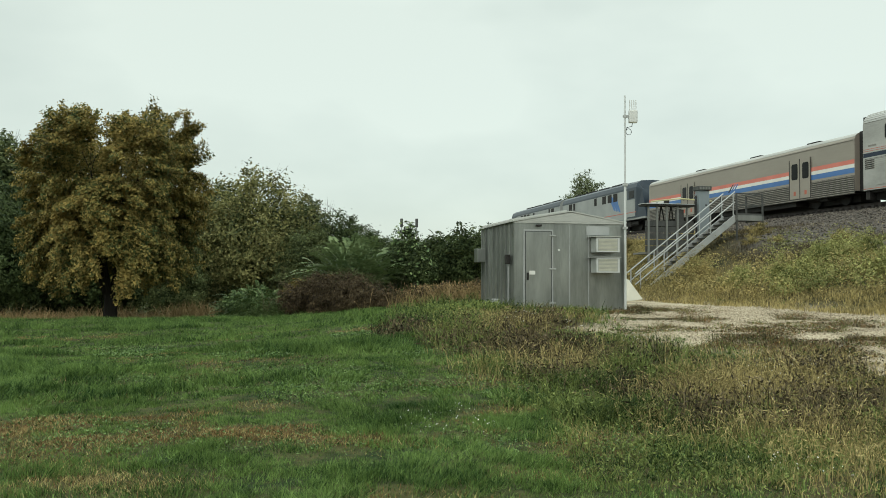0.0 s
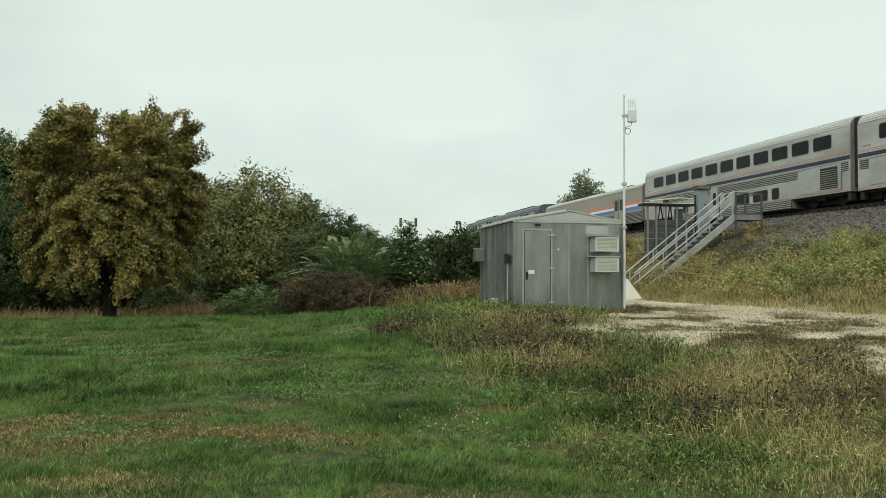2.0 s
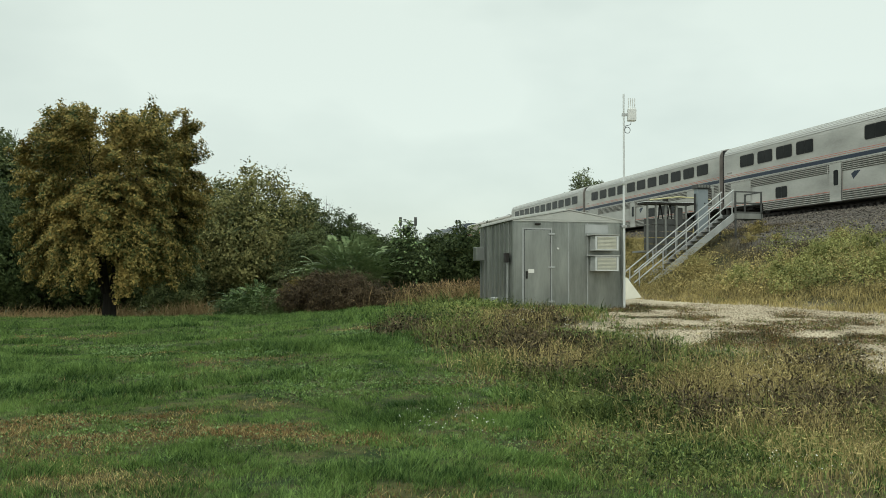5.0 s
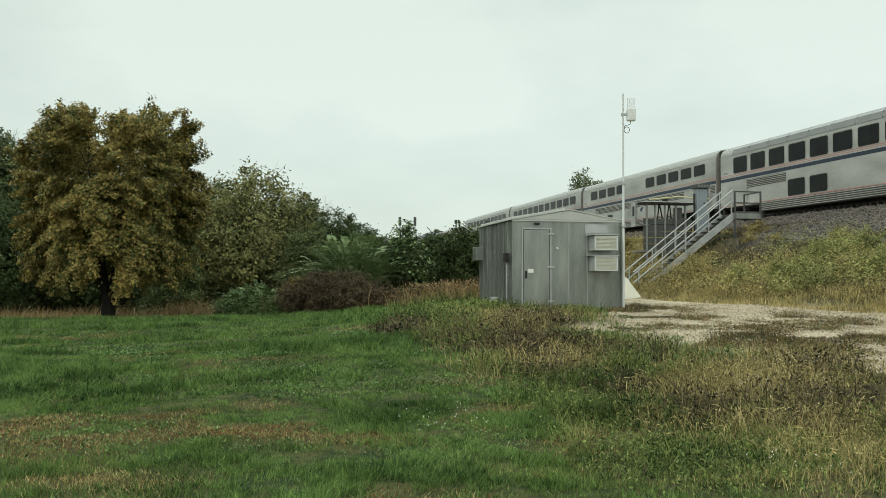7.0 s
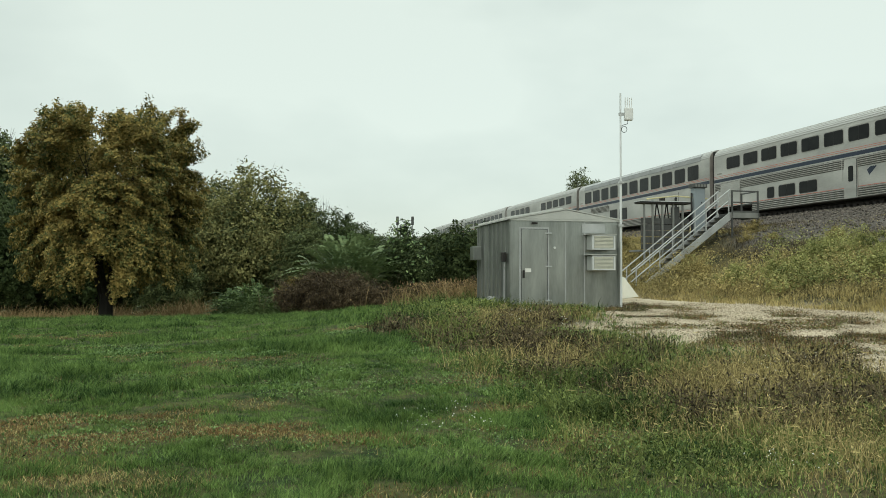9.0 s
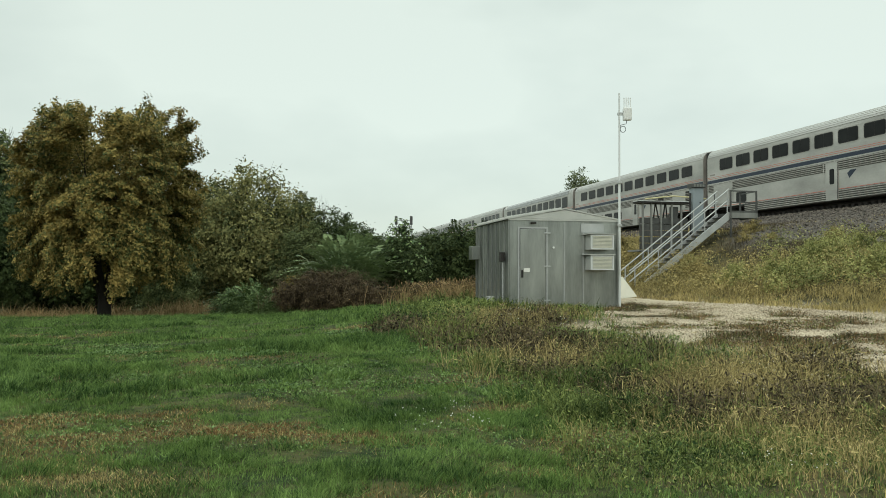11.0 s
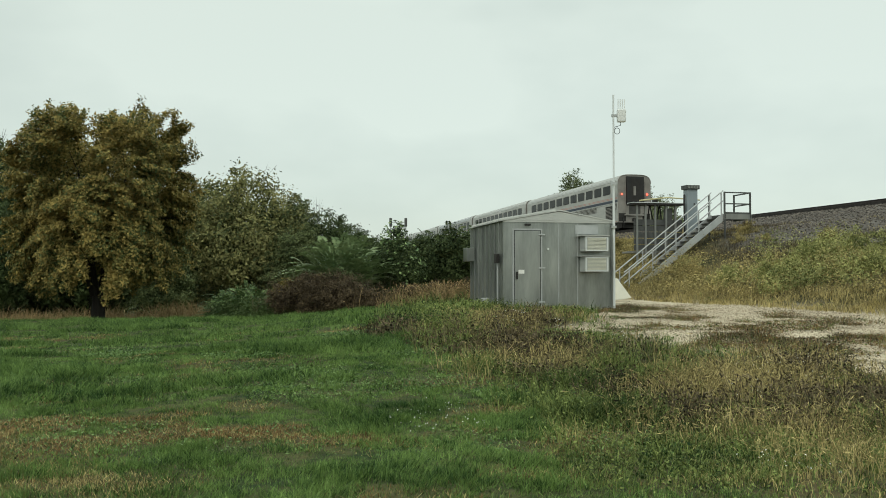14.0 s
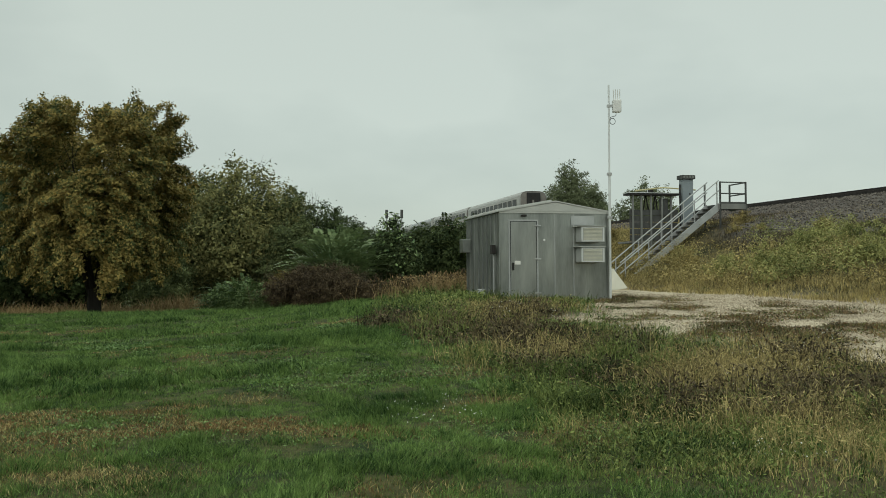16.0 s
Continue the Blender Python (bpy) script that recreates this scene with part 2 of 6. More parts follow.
def extrude(profile, y0, y1, bm=None, caps=True, closed=True):
    """A profile of (x, z) drawn along y."""
    own = bm or bmesh.new()
    a = [own.verts.new((x, y0, z)) for x, z in profile]
    b = [own.verts.new((x, y1, z)) for x, z in profile]
    n = len(profile)
    for i in range(n if closed else n - 1):
        j = (i + 1) % n
        own.faces.new((a[i], a[j], b[j], b[i]))
    if caps and closed:
        own.faces.new(a[::-1])
        own.faces.new(b)
    bmesh.ops.recalc_face_normals(own, faces=own.faces)
    return own


def raw(name, verts, faces, mat, tris=True):
    """A mesh from arrays: verts (n, 3), faces (m, k)."""
    me = bpy.data.meshes.new(name)
    k = faces.shape[1]
    me.vertices.add(len(verts))
    me.vertices.foreach_set("co", np.asarray(verts, np.float32).ravel())
    me.loops.add(faces.size)
    me.loops.foreach_set("vertex_index", faces.astype(np.int32).ravel())
    me.polygons.add(len(faces))
    me.polygons.foreach_set("loop_start", np.arange(0, faces.size, k, dtype=np.int32))
    me.update(calc_edges=True)
    me.materials.append(mat)
    return me


# ---- the lie of the land ----
TX, TY, TH, BEND, GRADE, RAIL = 22.155, 53.70, -0.2137, 0.000255, 0.00246, 5.495
EX, EY, NX, NY = math.sin(TH), math.cos(TH), math.cos(TH), -math.sin(TH)


def track(s):
    """Centre of the track s metres along, at rail height, and its heading."""
    n = 24
    u = (np.arange(n) + 0.5) / n * s
    a = TH + BEND * u
    return TX + float(np.sin(a).sum()) * s / n, TY + float(np.cos(a).sum()) * s / n, RAIL + GRADE * s, TH + BEND * s


def smooth(a, b, x):
    u = np.clip((x - a) / (b - a), 0, 1)
    return u * u * (3 - 2 * u)


LATTICE = np.random.default_rng(3).uniform(-1, 1, (128, 128))


def lattice(x, y, seed):
    """Value noise on a lattice of one unit."""
    x, y = x + 17.3 * seed, y + 41.7 * seed
    xi, yi = np.floor(x).astype(int), np.floor(y).astype(int)
    u, v = x - xi, y - yi
    u, v = u * u * (3 - 2 * u), v * v * (3 - 2 * v)
    at = lambda a, b: LATTICE[a % 128, b % 128]
    return (at(xi, yi) * (1 - u) + at(xi + 1, yi) * u) * (1 - v) + (at(xi, yi + 1) * (1 - u) + at(xi + 1, yi + 1) * u) * v


def wave(x, y, k, seed=0):
    """Uneven patches about 3 / k metres across, from -1 to 1."""
    x, y = np.asarray(x, float) * k / 2.2, np.asarray(y, float) * k / 2.2
    return np.clip(0.85 * lattice(x, y, seed) + 0.5 * lattice(x * 2.3, y * 2.3, seed + 5) + 0.25 * lattice(x * 5.1, y * 5.1, seed + 9), -1, 1)


def along(x, y):
    """Distance along the track and off it, towards the lawn."""
    rx, ry = x - TX, y - TY
    s = rx * EX + ry * EY
    return s, -(rx * NX + ry * NY - BEND * s * s / 2)


TOE = 18.6


def ground_z(x, y):
    x, y = np.asarray(x, float), np.asarray(y, float)
    right = smooth(-7, 1.5, x)
    z = smooth(6.5, 22, y) * (0.5 * right + (-0.03 + 0.014 * np.clip(x, -16, 0)) * (1 - right))
    z = z - (1 - smooth(-6, 1, x)) * np.clip((y - 31) * 0.07, 0, 1.2)
    z = z + 0.025 * wave(x, y, 0.9, 1) + 0.012 * wave(x, y, 2.7, 2)
    s, d = along(x, y)
    ad = np.abs(d)
    r = RAIL + GRADE * np.clip(s, -300, 600)
    high = smooth(-20, -14, s)
    bank = np.interp(ad, [0, 1.5, 3.2, 8.0, 13.6], [-0.33, -0.36, -0.72, -1.75, -3.0]) + 0.6 * high * smooth(6, 13.6, ad)
    slope = np.clip((ad - 13.6) / (TOE - 13.6), 0, 1)
    top = r + bank + (0.07 * wave(x, y, 1.3, 3)) * smooth(2.4, 8, ad)
    prof = top * (1 - slope) + z * slope
    prof = prof + 0.14 * wave(x, y, 0.9, 5) * smooth(0, 0.25, slope) * (1 - slope)
    return np.where(ad < TOE, np.maximum(prof, z), z)


def bank_edge(s):
    """How far the bare ballast reaches from the track."""
    return np.interp(s, [-30, -22, -18.5, -15, -13, -11, 0], [12.8, 13.2, 14.1, 13.9, 11.5, 8.0, 6.5])


def pasture_edge(y):
    """Where the mown lawn gives way to rough weeds."""
    return np.interp(y, [0, 5, 8.9, 11.5, 16.6, 22, 27, 34], [1.6, 1.35, 1.0, 0.34, -1.0, -0.9, -0.6, -0.8])


def gravel_mask(x, y):
    """1 on the gravel yard and its road, 0 in grass."""
    _, d = along(x, y)
    left = np.maximum(5.3 - (y - 10.4) * 0.43, 2.7 + (y - 16) * 0.17)
    e = x - left + 0.5 * wave(x, y, 1.9, 4)
    far = d - (TOE - 0.2) + 0.25 * wave(x, y, 1.5, 6)
    return smooth(-0.4, 0.8, e) * smooth(-0.3, 0.4, far)


def bareness(x, y):
    """1 where the turf is worn to dry earth, 0 in good grass."""
    n = -wave(x, 1.5 * y, 1.3, 13) - 0.7 * wave(x, y, 3.1, 14)
    band = np.exp(-((y - 7.3 - 0.5 * wave(x, y, 0.5, 12)) / 0.9) ** 2)
    b = 0.8 * smooth(0.2, 0.95, n + 0.4 * band) * (0.3 + 0.6 * band + 0.2 * smooth(8.5, 11, y))
    for a, c, rx, ry in ((-2.05, 5.45, 0.42, 0.24), (-0.6, 6.9, 0.6, 0.2), (1.25, 6.6, 0.35, 0.3), (-1.5, 7.3, 0.4, 0.2), (0.8, 8.4, 0.35, 0.25), (1.65, 7.3, 0.25, 0.16)):
        u = ((x - a) / rx) ** 2 + ((y - c) / ry) ** 2 + 0.8 * wave(x, y, 4.0, 10)
        b = b + 0.9 * np.exp(-np.clip(u, 0, 30))
    return np.clip(b, 0, 1)


def weed_cover(x, y):
    """How far weeds have closed over the gravel: bare along the road, thick towards the lawn."""
    off = along(x, y)[1] - TOE
    n = 0.8 * wave(0.8 * x, 1.3 * y, 1.7, 9) + 0.7 * wave(x, 1.4 * y, 3.6, 31)
    return smooth(-0.08, 0.36, n) * smooth(1.6, 3.6, off + 0.6 * wave(x, y, 1.2, 8))


# ---- ground: one sheet to the horizon ----


def ground_axis(lo, hi, fine, a, b):
    near = np.arange(a, b + fine / 2, fine)
    out = [near]
    step, p = fine, b
    while p < hi:
        step *= 1.12
        p += step
        out.append([p])
    step, p = fine, a
    while p > lo:
        step *= 1.12
        p -= step
        out.insert(0, [p])
    return np.concatenate(out)


def build_ground():
    xs, ys = ground_axis(-2500, 2500, 0.42, -26, 34), ground_axis(-2500, 3000, 0.42, 2, 74)
    gx, gy = np.meshgrid(xs, ys)
    v = np.stack([gx, gy, ground_z(gx, gy)], -1).reshape(-1, 3)
    w, h = len(xs), len(ys)
    i = (np.arange(h - 1)[:, None] * w + np.arange(w - 1)).ravel()
    me = raw("ground", v, np.stack([i, i + 1, i + w + 1, i + w], 1), GROUND)
    me.polygons.foreach_set("use_smooth", [True] * len(me.polygons))
    col = me.attributes.new("zone", "FLOAT_COLOR", "POINT")
    x, y = v[:, 0], v[:, 1]
    sa, d = along(x, y)
    g = gravel_mask(x, y)
    rough = smooth(-0.3, 0.5, x - pasture_edge(y))
    g = g * (1 - 0.7 * weed_cover(x, y))
    bal = 1 - smooth(-0.6, 0.9, np.abs(d) - bank_edge(sa) + 0.9 * wave(x, y, 1.1, 7))
    col.data.foreach_set("color", np.stack([g, rough, bal, bareness(x, y) * (1 - smooth(20, 26, y))], 1).astype(np.float32).ravel())
    ob = new("ground", me)
    tagged(ob, "mown lawn, rough weeds, pale gravel yard and railway bank", "ground", kind="structure")


def ground_material():
    m = bpy.data.materials.new("ground_soil_turf_gravel")
    m.use_nodes = True
    n, l = m.node_tree.nodes, m.node_tree.links
    b = n["Principled BSDF"]
    co = n.new("ShaderNodeTexCoord")

    def noise_pair(c1, c2, s1, s2, lo=0.35, hi=0.65):
        t1, t2 = n.new("ShaderNodeTexNoise"), n.new("ShaderNodeTexNoise")
        t1.inputs["Scale"].default_value, t1.inputs["Detail"].default_value = s1, 4
        t2.inputs["Scale"].default_value, t2.inputs["Detail"].default_value = s2, 4
        l.new(co.outputs["Object"], t1.inputs["Vector"])
        l.new(co.outputs["Object"], t2.inputs["Vector"])
        mm = n.new("ShaderNodeMath")
        mm.operation = "ADD"
        l.new(t1.outputs["Fac"], mm.inputs[0])
        l.new(t2.outputs["Fac"], mm.inputs[1])
        r = n.new("ShaderNodeMapRange")
        r.inputs["From Min"].default_value, r.inputs["From Max"].default_value = 2 * lo, 2 * hi
        l.new(mm.outputs[0], r.inputs["Value"])
        x = n.new("ShaderNodeMix")
        x.data_type = "RGBA"
        x.inputs[6].default_value, x.inputs[7].default_value = (*c1, 1), (*c2, 1)
        l.new(r.outputs["Result"], x.inputs[0])
        return x.outputs[2]

    def blend(fac, a, c):
        x = n.new("ShaderNodeMix")
        x.data_type = "RGBA"
        l.new(fac, x.inputs[0])
        l.new(a, x.inputs[6])
        l.new(c, x.inputs[7])
        return x.outputs[2]

    at = n.new("ShaderNodeAttribute")
    at.attribute_name = "zone"
    sp = n.new("ShaderNodeSeparateColor")
    l.new(at.outputs["Color"], sp.inputs["Color"])
    lawn = noise_pair((0.016, 0.03, 0.008), (0.085, 0.08, 0.03), 1.3, 7, 0.4, 0.66)
    weeds = noise_pair((0.016, 0.021, 0.008), (0.1, 0.078, 0.036), 0.9, 6)
    stones = noise_pair((0.16, 0.125, 0.085), (0.52, 0.445, 0.325), 1.1, 22, 0.33, 0.6)
    ballast = noise_pair((0.035, 0.03, 0.026), (0.14, 0.125, 0.11), 1.2, 14)
    earth = noise_pair((0.035, 0.027, 0.013), (0.15, 0.098, 0.045), 3.0, 18)
    c = blend(sp.outputs["Green"], lawn, weeds)
    c = blend(at.outputs["Alpha"], c, earth)
    c = blend(sp.outputs["Red"], c, stones)
    c = blend(sp.outputs["Blue"], c, ballast)
    l.new(c, b.inputs["Base Color"])
    b.inputs["Roughness"].default_value, b.inputs["Specular IOR Level"].default_value = 0.95, 0.15
    t = n.new("ShaderNodeTexNoise")
    t.inputs["Scale"].default_value, t.inputs["Detail"].default_value = 18, 6
    l.new(co.outputs["Object"], t.inputs["Vector"])
    bp = n.new("ShaderNodeBump")
    bp.inputs["Strength"].default_value, bp.inputs["Distance"].default_value = 0.7, 0.06
    l.new(t.outputs["Fac"], bp.inputs["Height"])
    l.new(bp.outputs["Normal"], b.inputs["Normal"])
    return m


GROUND = ground_material()
build_ground()

# ---- the railway ----


def build_track():
    root = thing("railway_track", Matrix.Identity(4), "rusty rails on dark timber ties in grey ballast", "railway track", kind="structure")
    ss = np.arange(-190, 340, 5.0)
    for lat in (-0.7525, 0.7525):
        bm = bmesh.new()
        prof = [(-0.07, -0.17), (0.07, -0.17), (0.07, -0.15), (0.012, -0.13), (0.012, -0.045), (0.036, -0.03), (0.036, 0), (-0.036, 0), (-0.036, -0.03), (-0.012, -0.045), (-0.012, -0.13), (-0.07, -0.15)]
        rings = []
        for s in ss:
            x, y, z, a = track(s)
            rings.append([bm.verts.new((x + (lat + px) * math.cos(a), y - (lat + px) * math.sin(a), z + pz)) for px, pz in prof])
        for r0, r1 in zip(rings, rings[1:]):
            for i in range(len(prof)):
                j = (i + 1) % len(prof)
                bm.faces.new((r0[i], r1[i], r1[j], r0[j]))
        part("rail", bm, RUST, root)
    tie = mesh_of("tie", box(-1.3, 1.3, -0.115, 0.115, -0.35, -0.172), TIE)
    for k in range(290):
        x, y, z, a = track(-36 + k * 0.52)
        t = part("tie", tie, TIE, root)
        t.matrix_basis = pose(x, y, z + random.uniform(-0.012, 0.006), 0, 0, -math.degrees(a) + random.uniform(-0.7, 0.7))


build_track()


def rocks(name, pts, size, mat, seed):
    """Many small angular stones in one mesh."""
    rng = np.random.default_rng(seed)
    base = np.array([(1, 0, 0), (-1, 0, 0), (0, 1, 0), (0, -1, 0), (0, 0, 1), (0, 0, -1)], float)
    tri = np.array([(0, 2, 4), (2, 1, 4), (1, 3, 4), (3, 0, 4), (2, 0, 5), (1, 2, 5), (3, 1, 5), (0, 3, 5)])
    n = len(pts)
    sz = size * rng.uniform(0.45, 1.25, n)[:, None, None]
    v = base[None] * rng.uniform(0.6, 1.2, (n, 6, 1)) * np.array([1, 0.8, 0.6])
    a = rng.uniform(0, 6.28, n)
    b = rng.uniform(-0.7, 0.7, n)
    c, s = np.cos(a)[:, None], np.sin(a)[:, None]
    x, y, z = v[..., 0], v[..., 1], v[..., 2]
    x, z = x * np.cos(b)[:, None] - z * np.sin(b)[:, None], x * np.sin(b)[:, None] + z * np.cos(b)[:, None]
    v = np.stack([x * c - y * s, x * s + y * c, z], -1) * sz + pts[:, None]
    return raw(name, v.reshape(-1, 3), (tri[None] + (np.arange(n) * 6)[:, None, None]).reshape(-1, 3), mat)


def stones_on(x, y, lift=0.0):
    return np.stack([x, y, ground_z(x, y) + lift], 1)


def build_stones():
    rng = np.random.default_rng(5)
    n = 44000
    s, d = rng.uniform(-34, 60, n), rng.uniform(0.2, 13.5, n)
    keep = rng.uniform(0, 1, n) < 1 - smooth(-1.5, 0.8, d - bank_edge(s))
    s, d = s[keep], d[keep]
    x, y = TX + s * EX - d * NX, TY + s * EY - d * NY
    tagged(new("ballast_stones", rocks("ballast_stones", stones_on(x, y, 0.01), 0.075, STONE, 6)), "loose grey and purplish crushed ballast stones", "ballast", kind="stuff")
    x, y = rng.uniform(1.5, 17, 60000), rng.uniform(9, 27, 60000)
    g = gravel_mask(x, y) * (1 - 0.6 * weed_cover(x, y))
    k = rng.uniform(0, 1, len(x)) < g
    tagged(new("gravel_stones", rocks("gravel_stones", stones_on(x[k], y[k], 0.004), 0.026, GRAVEL, 7)), "pale limestone gravel chips scattered over the yard", "gravel", kind="stuff")


build_stones()

# ---- plants ----


def blades(name, pts, height, width, lean, mat, seed, per=6, spread=0.05, seg=1, curl=0.5, comb=None):
    """Tufts of blades: pts are the roots of tufts, height and width one value for each; comb: the way they lie."""
    rng = np.random.default_rng(seed)
    n = len(pts) * per
    p = np.repeat(pts, per, 0) + np.concatenate([rng.normal(0, 1, (n, 2)) * np.repeat(np.broadcast_to(spread, len(pts)), per)[:, None], np.zeros((n, 1))], 1)
    h = np.repeat(np.broadcast_to(height, len(pts)), per) * rng.uniform(0.55, 1.15, n)
    w = np.repeat(np.broadcast_to(width, len(pts)), per) * rng.uniform(0.7, 1.3, n)
    a, f = rng.uniform(0, 6.283, n), rng.uniform(0, 6.283, n)
    if comb is not None:
        a = np.repeat(comb, per) + rng.normal(0, 1.5, n)
    ln = np.abs(rng.normal(0, lean, n)) * h
    ox, oy = np.cos(a) * ln, np.sin(a) * ln
    sx, sy = np.cos(f) * w / 2, np.sin(f) * w / 2
    if seg == 1:
        v = np.stack([np.stack([p[:, 0] - sx, p[:, 1] - sy, p[:, 2] - 0.01], 1), np.stack([p[:, 0] + sx, p[:, 1] + sy, p[:, 2] - 0.01], 1),
                      np.stack([p[:, 0] + ox, p[:, 1] + oy, p[:, 2] + h], 1)], 1)
        return raw(name, v.reshape(-1, 3), np.arange(n * 3).reshape(-1, 3), mat)
    k = 0.55
    m = np.stack([p[:, 0] + ox * k * curl, p[:, 1] + oy * k * curl, p[:, 2] + h * k], 1)
    dx = np.stack([sx, sy, 0 * sx], 1)
    tip = np.stack([p[:, 0] + ox, p[:, 1] + oy, p[:, 2] + h], 1)
    root = p - np.array([0, 0, 0.02])
    v = np.stack([root - dx, root + dx, m + dx * 0.8, m - dx * 0.8, tip], 1)
    o = (np.arange(n) * 5)[:, None]
    f3 = np.concatenate([o + np.array([[0, 1, 2]]), o + np.array([[0, 2, 3]]), o + np.array([[3, 2, 4]])], 0)
    return raw(name, v.reshape(-1, 3), f3, mat)


def heads(name, pts, size, mat, seed, nrm=None, loose=0.55, tri=False):
    """Small seed heads, leaves or petals: tilted diamonds (or triangles) round each point, facing nrm where it is given."""
    rng = np.random.default_rng(seed)
    n = len(pts)
    if nrm is None:
        d1 = rng.normal(0, 1, (n, 3))
    else:
        face = nrm / (np.linalg.norm(nrm, axis=1)[:, None] + 1e-6) + loose * rng.normal(0, 1, (n, 3))
        d1 = np.cross(face, rng.normal(0, 1, (n, 3)))
    d1 /= np.linalg.norm(d1, axis=1)[:, None] + 1e-6
    d2 = np.cross(d1, rng.normal(0, 1, (n, 3)) if nrm is None else face)
    d2 /= np.linalg.norm(d2, axis=1)[:, None] + 1e-6
    s = np.broadcast_to(size, n)[:, None] * rng.uniform(0.6, 1.3, (n, 1))
    if tri:
        v = np.stack([pts - d1 * s * 0.7 + d2 * s * 0.55, pts - d1 * s * 0.7 - d2 * s * 0.55, pts + d1 * s], 1)
        return raw(name, v.reshape(-1, 3), np.arange(n * 3).reshape(-1, 3), mat)
    v = np.stack([pts - d1 * s, pts + d2 * s * 0.55, pts + d1 * s, pts - d2 * s * 0.55], 1)
    return raw(name, v.reshape(-1, 3), np.arange(n * 4).reshape(-1, 4), mat)


def fronds(name, roots, dirs, length, pairs, leaf, mat, seed, droop=0.45):
    """Long compound leaves: pairs of narrow leaflets along a drooping rib."""
    rng = np.random.default_rng(seed)
    n = len(roots)
    dirs = dirs / np.linalg.norm(dirs, axis=1)[:, None]
    ln = np.broadcast_to(length, n) * rng.uniform(0.7, 1.25, n)
    side = np.cross(dirs, np.array([0.0, 0.0, 1.0]))
    side /= np.linalg.norm(side, axis=1)[:, None] + 1e-6
    u = np.linspace(0.12, 1.0, pairs)
    p = roots[:, None] + dirs[:, None] * (ln[:, None] * u)[..., None]
    p[..., 2] -= droop * ln[:, None] * u ** 2
    quads = []
    for sg in (-1, 1):
        out = sg * side[:, None] * 0.9 + dirs[:, None] * 0.45 + np.array([0, 0, -0.28]) + rng.normal(0, 0.1, p.shape)
        le = (leaf * (1.05 - 0.9 * np.abs(u - 0.45)))[None, :, None]
        w = dirs[:, None] * leaf * 0.17
        m = p + out * le * 0.5
        quads.append(np.stack([p, m - w, p + out * le, m + w], 2).reshape(-1, 4, 3))
    v = np.concatenate(quads)
    return raw(name, v.reshape(-1, 3), np.arange(len(v) * 4).reshape(-1, 4), mat)


def plumes(name, pts, height, width, arch, mat, seed, per=5, spread=0.06, head=0.0, head_name="", head_mat=None, head_label=""):
    """Arching stems in three lengths, each with a drooping seed head."""
    rng = np.random.default_rng(seed)
    n = len(pts) * per
    p = np.repeat(pts, per, 0)
    p[:, :2] += rng.normal(0, spread, (n, 2))
    h = np.repeat(np.broadcast_to(height, len(pts)), per) * rng.uniform(0.5, 1.15, n)
    w = np.repeat(np.broadcast_to(width, len(pts)), per) * rng.uniform(0.7, 1.3, n)
    a, f = rng.uniform(0, 6.283, n), rng.uniform(0, 6.283, n)
    ar = np.abs(rng.normal(0, arch, n)) + 0.1

    def at(u):
        return p + np.stack([np.cos(a) * h * ar * u ** 2, np.sin(a) * h * ar * u ** 2, h * (u - 0.3 * np.minimum(ar, 1.5) * u ** 2.5) - 0.01], 1)
    dx = np.stack([np.cos(f) * w / 2, np.sin(f) * w / 2, 0 * w], 1)
    q1, q2 = at(0.4), at(0.75)
    v = np.stack([p - dx, p + dx, q1 + dx, q1 - dx, q2 + dx * 0.7, q2 - dx * 0.7, at(1.0)], 1)
    o = (np.arange(n) * 7)[:, None]
    tri = np.concatenate([o + np.array([t]) for t in ((0, 1, 2), (0, 2, 3), (3, 2, 4), (3, 4, 5), (5, 4, 6))], 0)
    me = raw(name, v.reshape(-1, 3), tri, mat)
    if head:
        e0, e1 = at(0.87), at(1.02)
        m = (e0 + e1) / 2 + rng.normal(0, 0.15 * head, (n, 3))
        d2 = np.cross(e1 - e0, rng.normal(0, 1, (n, 3)))
        d2 *= (head * rng.uniform(0.5, 1.2, n) / (np.linalg.norm(d2, axis=1) + 1e-6))[:, None]
        q = np.stack([e0, m + d2, e1, m - d2], 1)
        tagged(new(head_name, raw(head_name, q.reshape(-1, 3), np.arange(n * 4).reshape(-1, 4), head_mat or mat)), head_label, "seed heads", kind="stuff")
    return me


def scatter(rng, n, x0, x1, y0, y1, test):
    x, y = rng.uniform(x0, x1, n), rng.uniform(y0, y1, n)
    k = rng.uniform(0, 1, n) < test(x, y)
    return stones_on(x[k], y[k])


def in_view(x, y, pad=1.0):
    return (np.abs(x) < 0.53 * y + pad).astype(float)


def lushness(x, y):
    """1 in the long soft tufts that the mower missed, 0 in close-cut turf."""
    g = smooth(-0.15, 0.5, wave(x, 1.3 * y, 1.5, 15) + 0.35 * wave(x, y, 3.4, 16))
    g = np.maximum(g * smooth(4.0, 9.0, y), smooth(6.4, 5.9, y + 0.5 * wave(x, y, 1.7, 19)) * (0.35 + 0.65 * g))
    return np.clip(g, 0, 1)


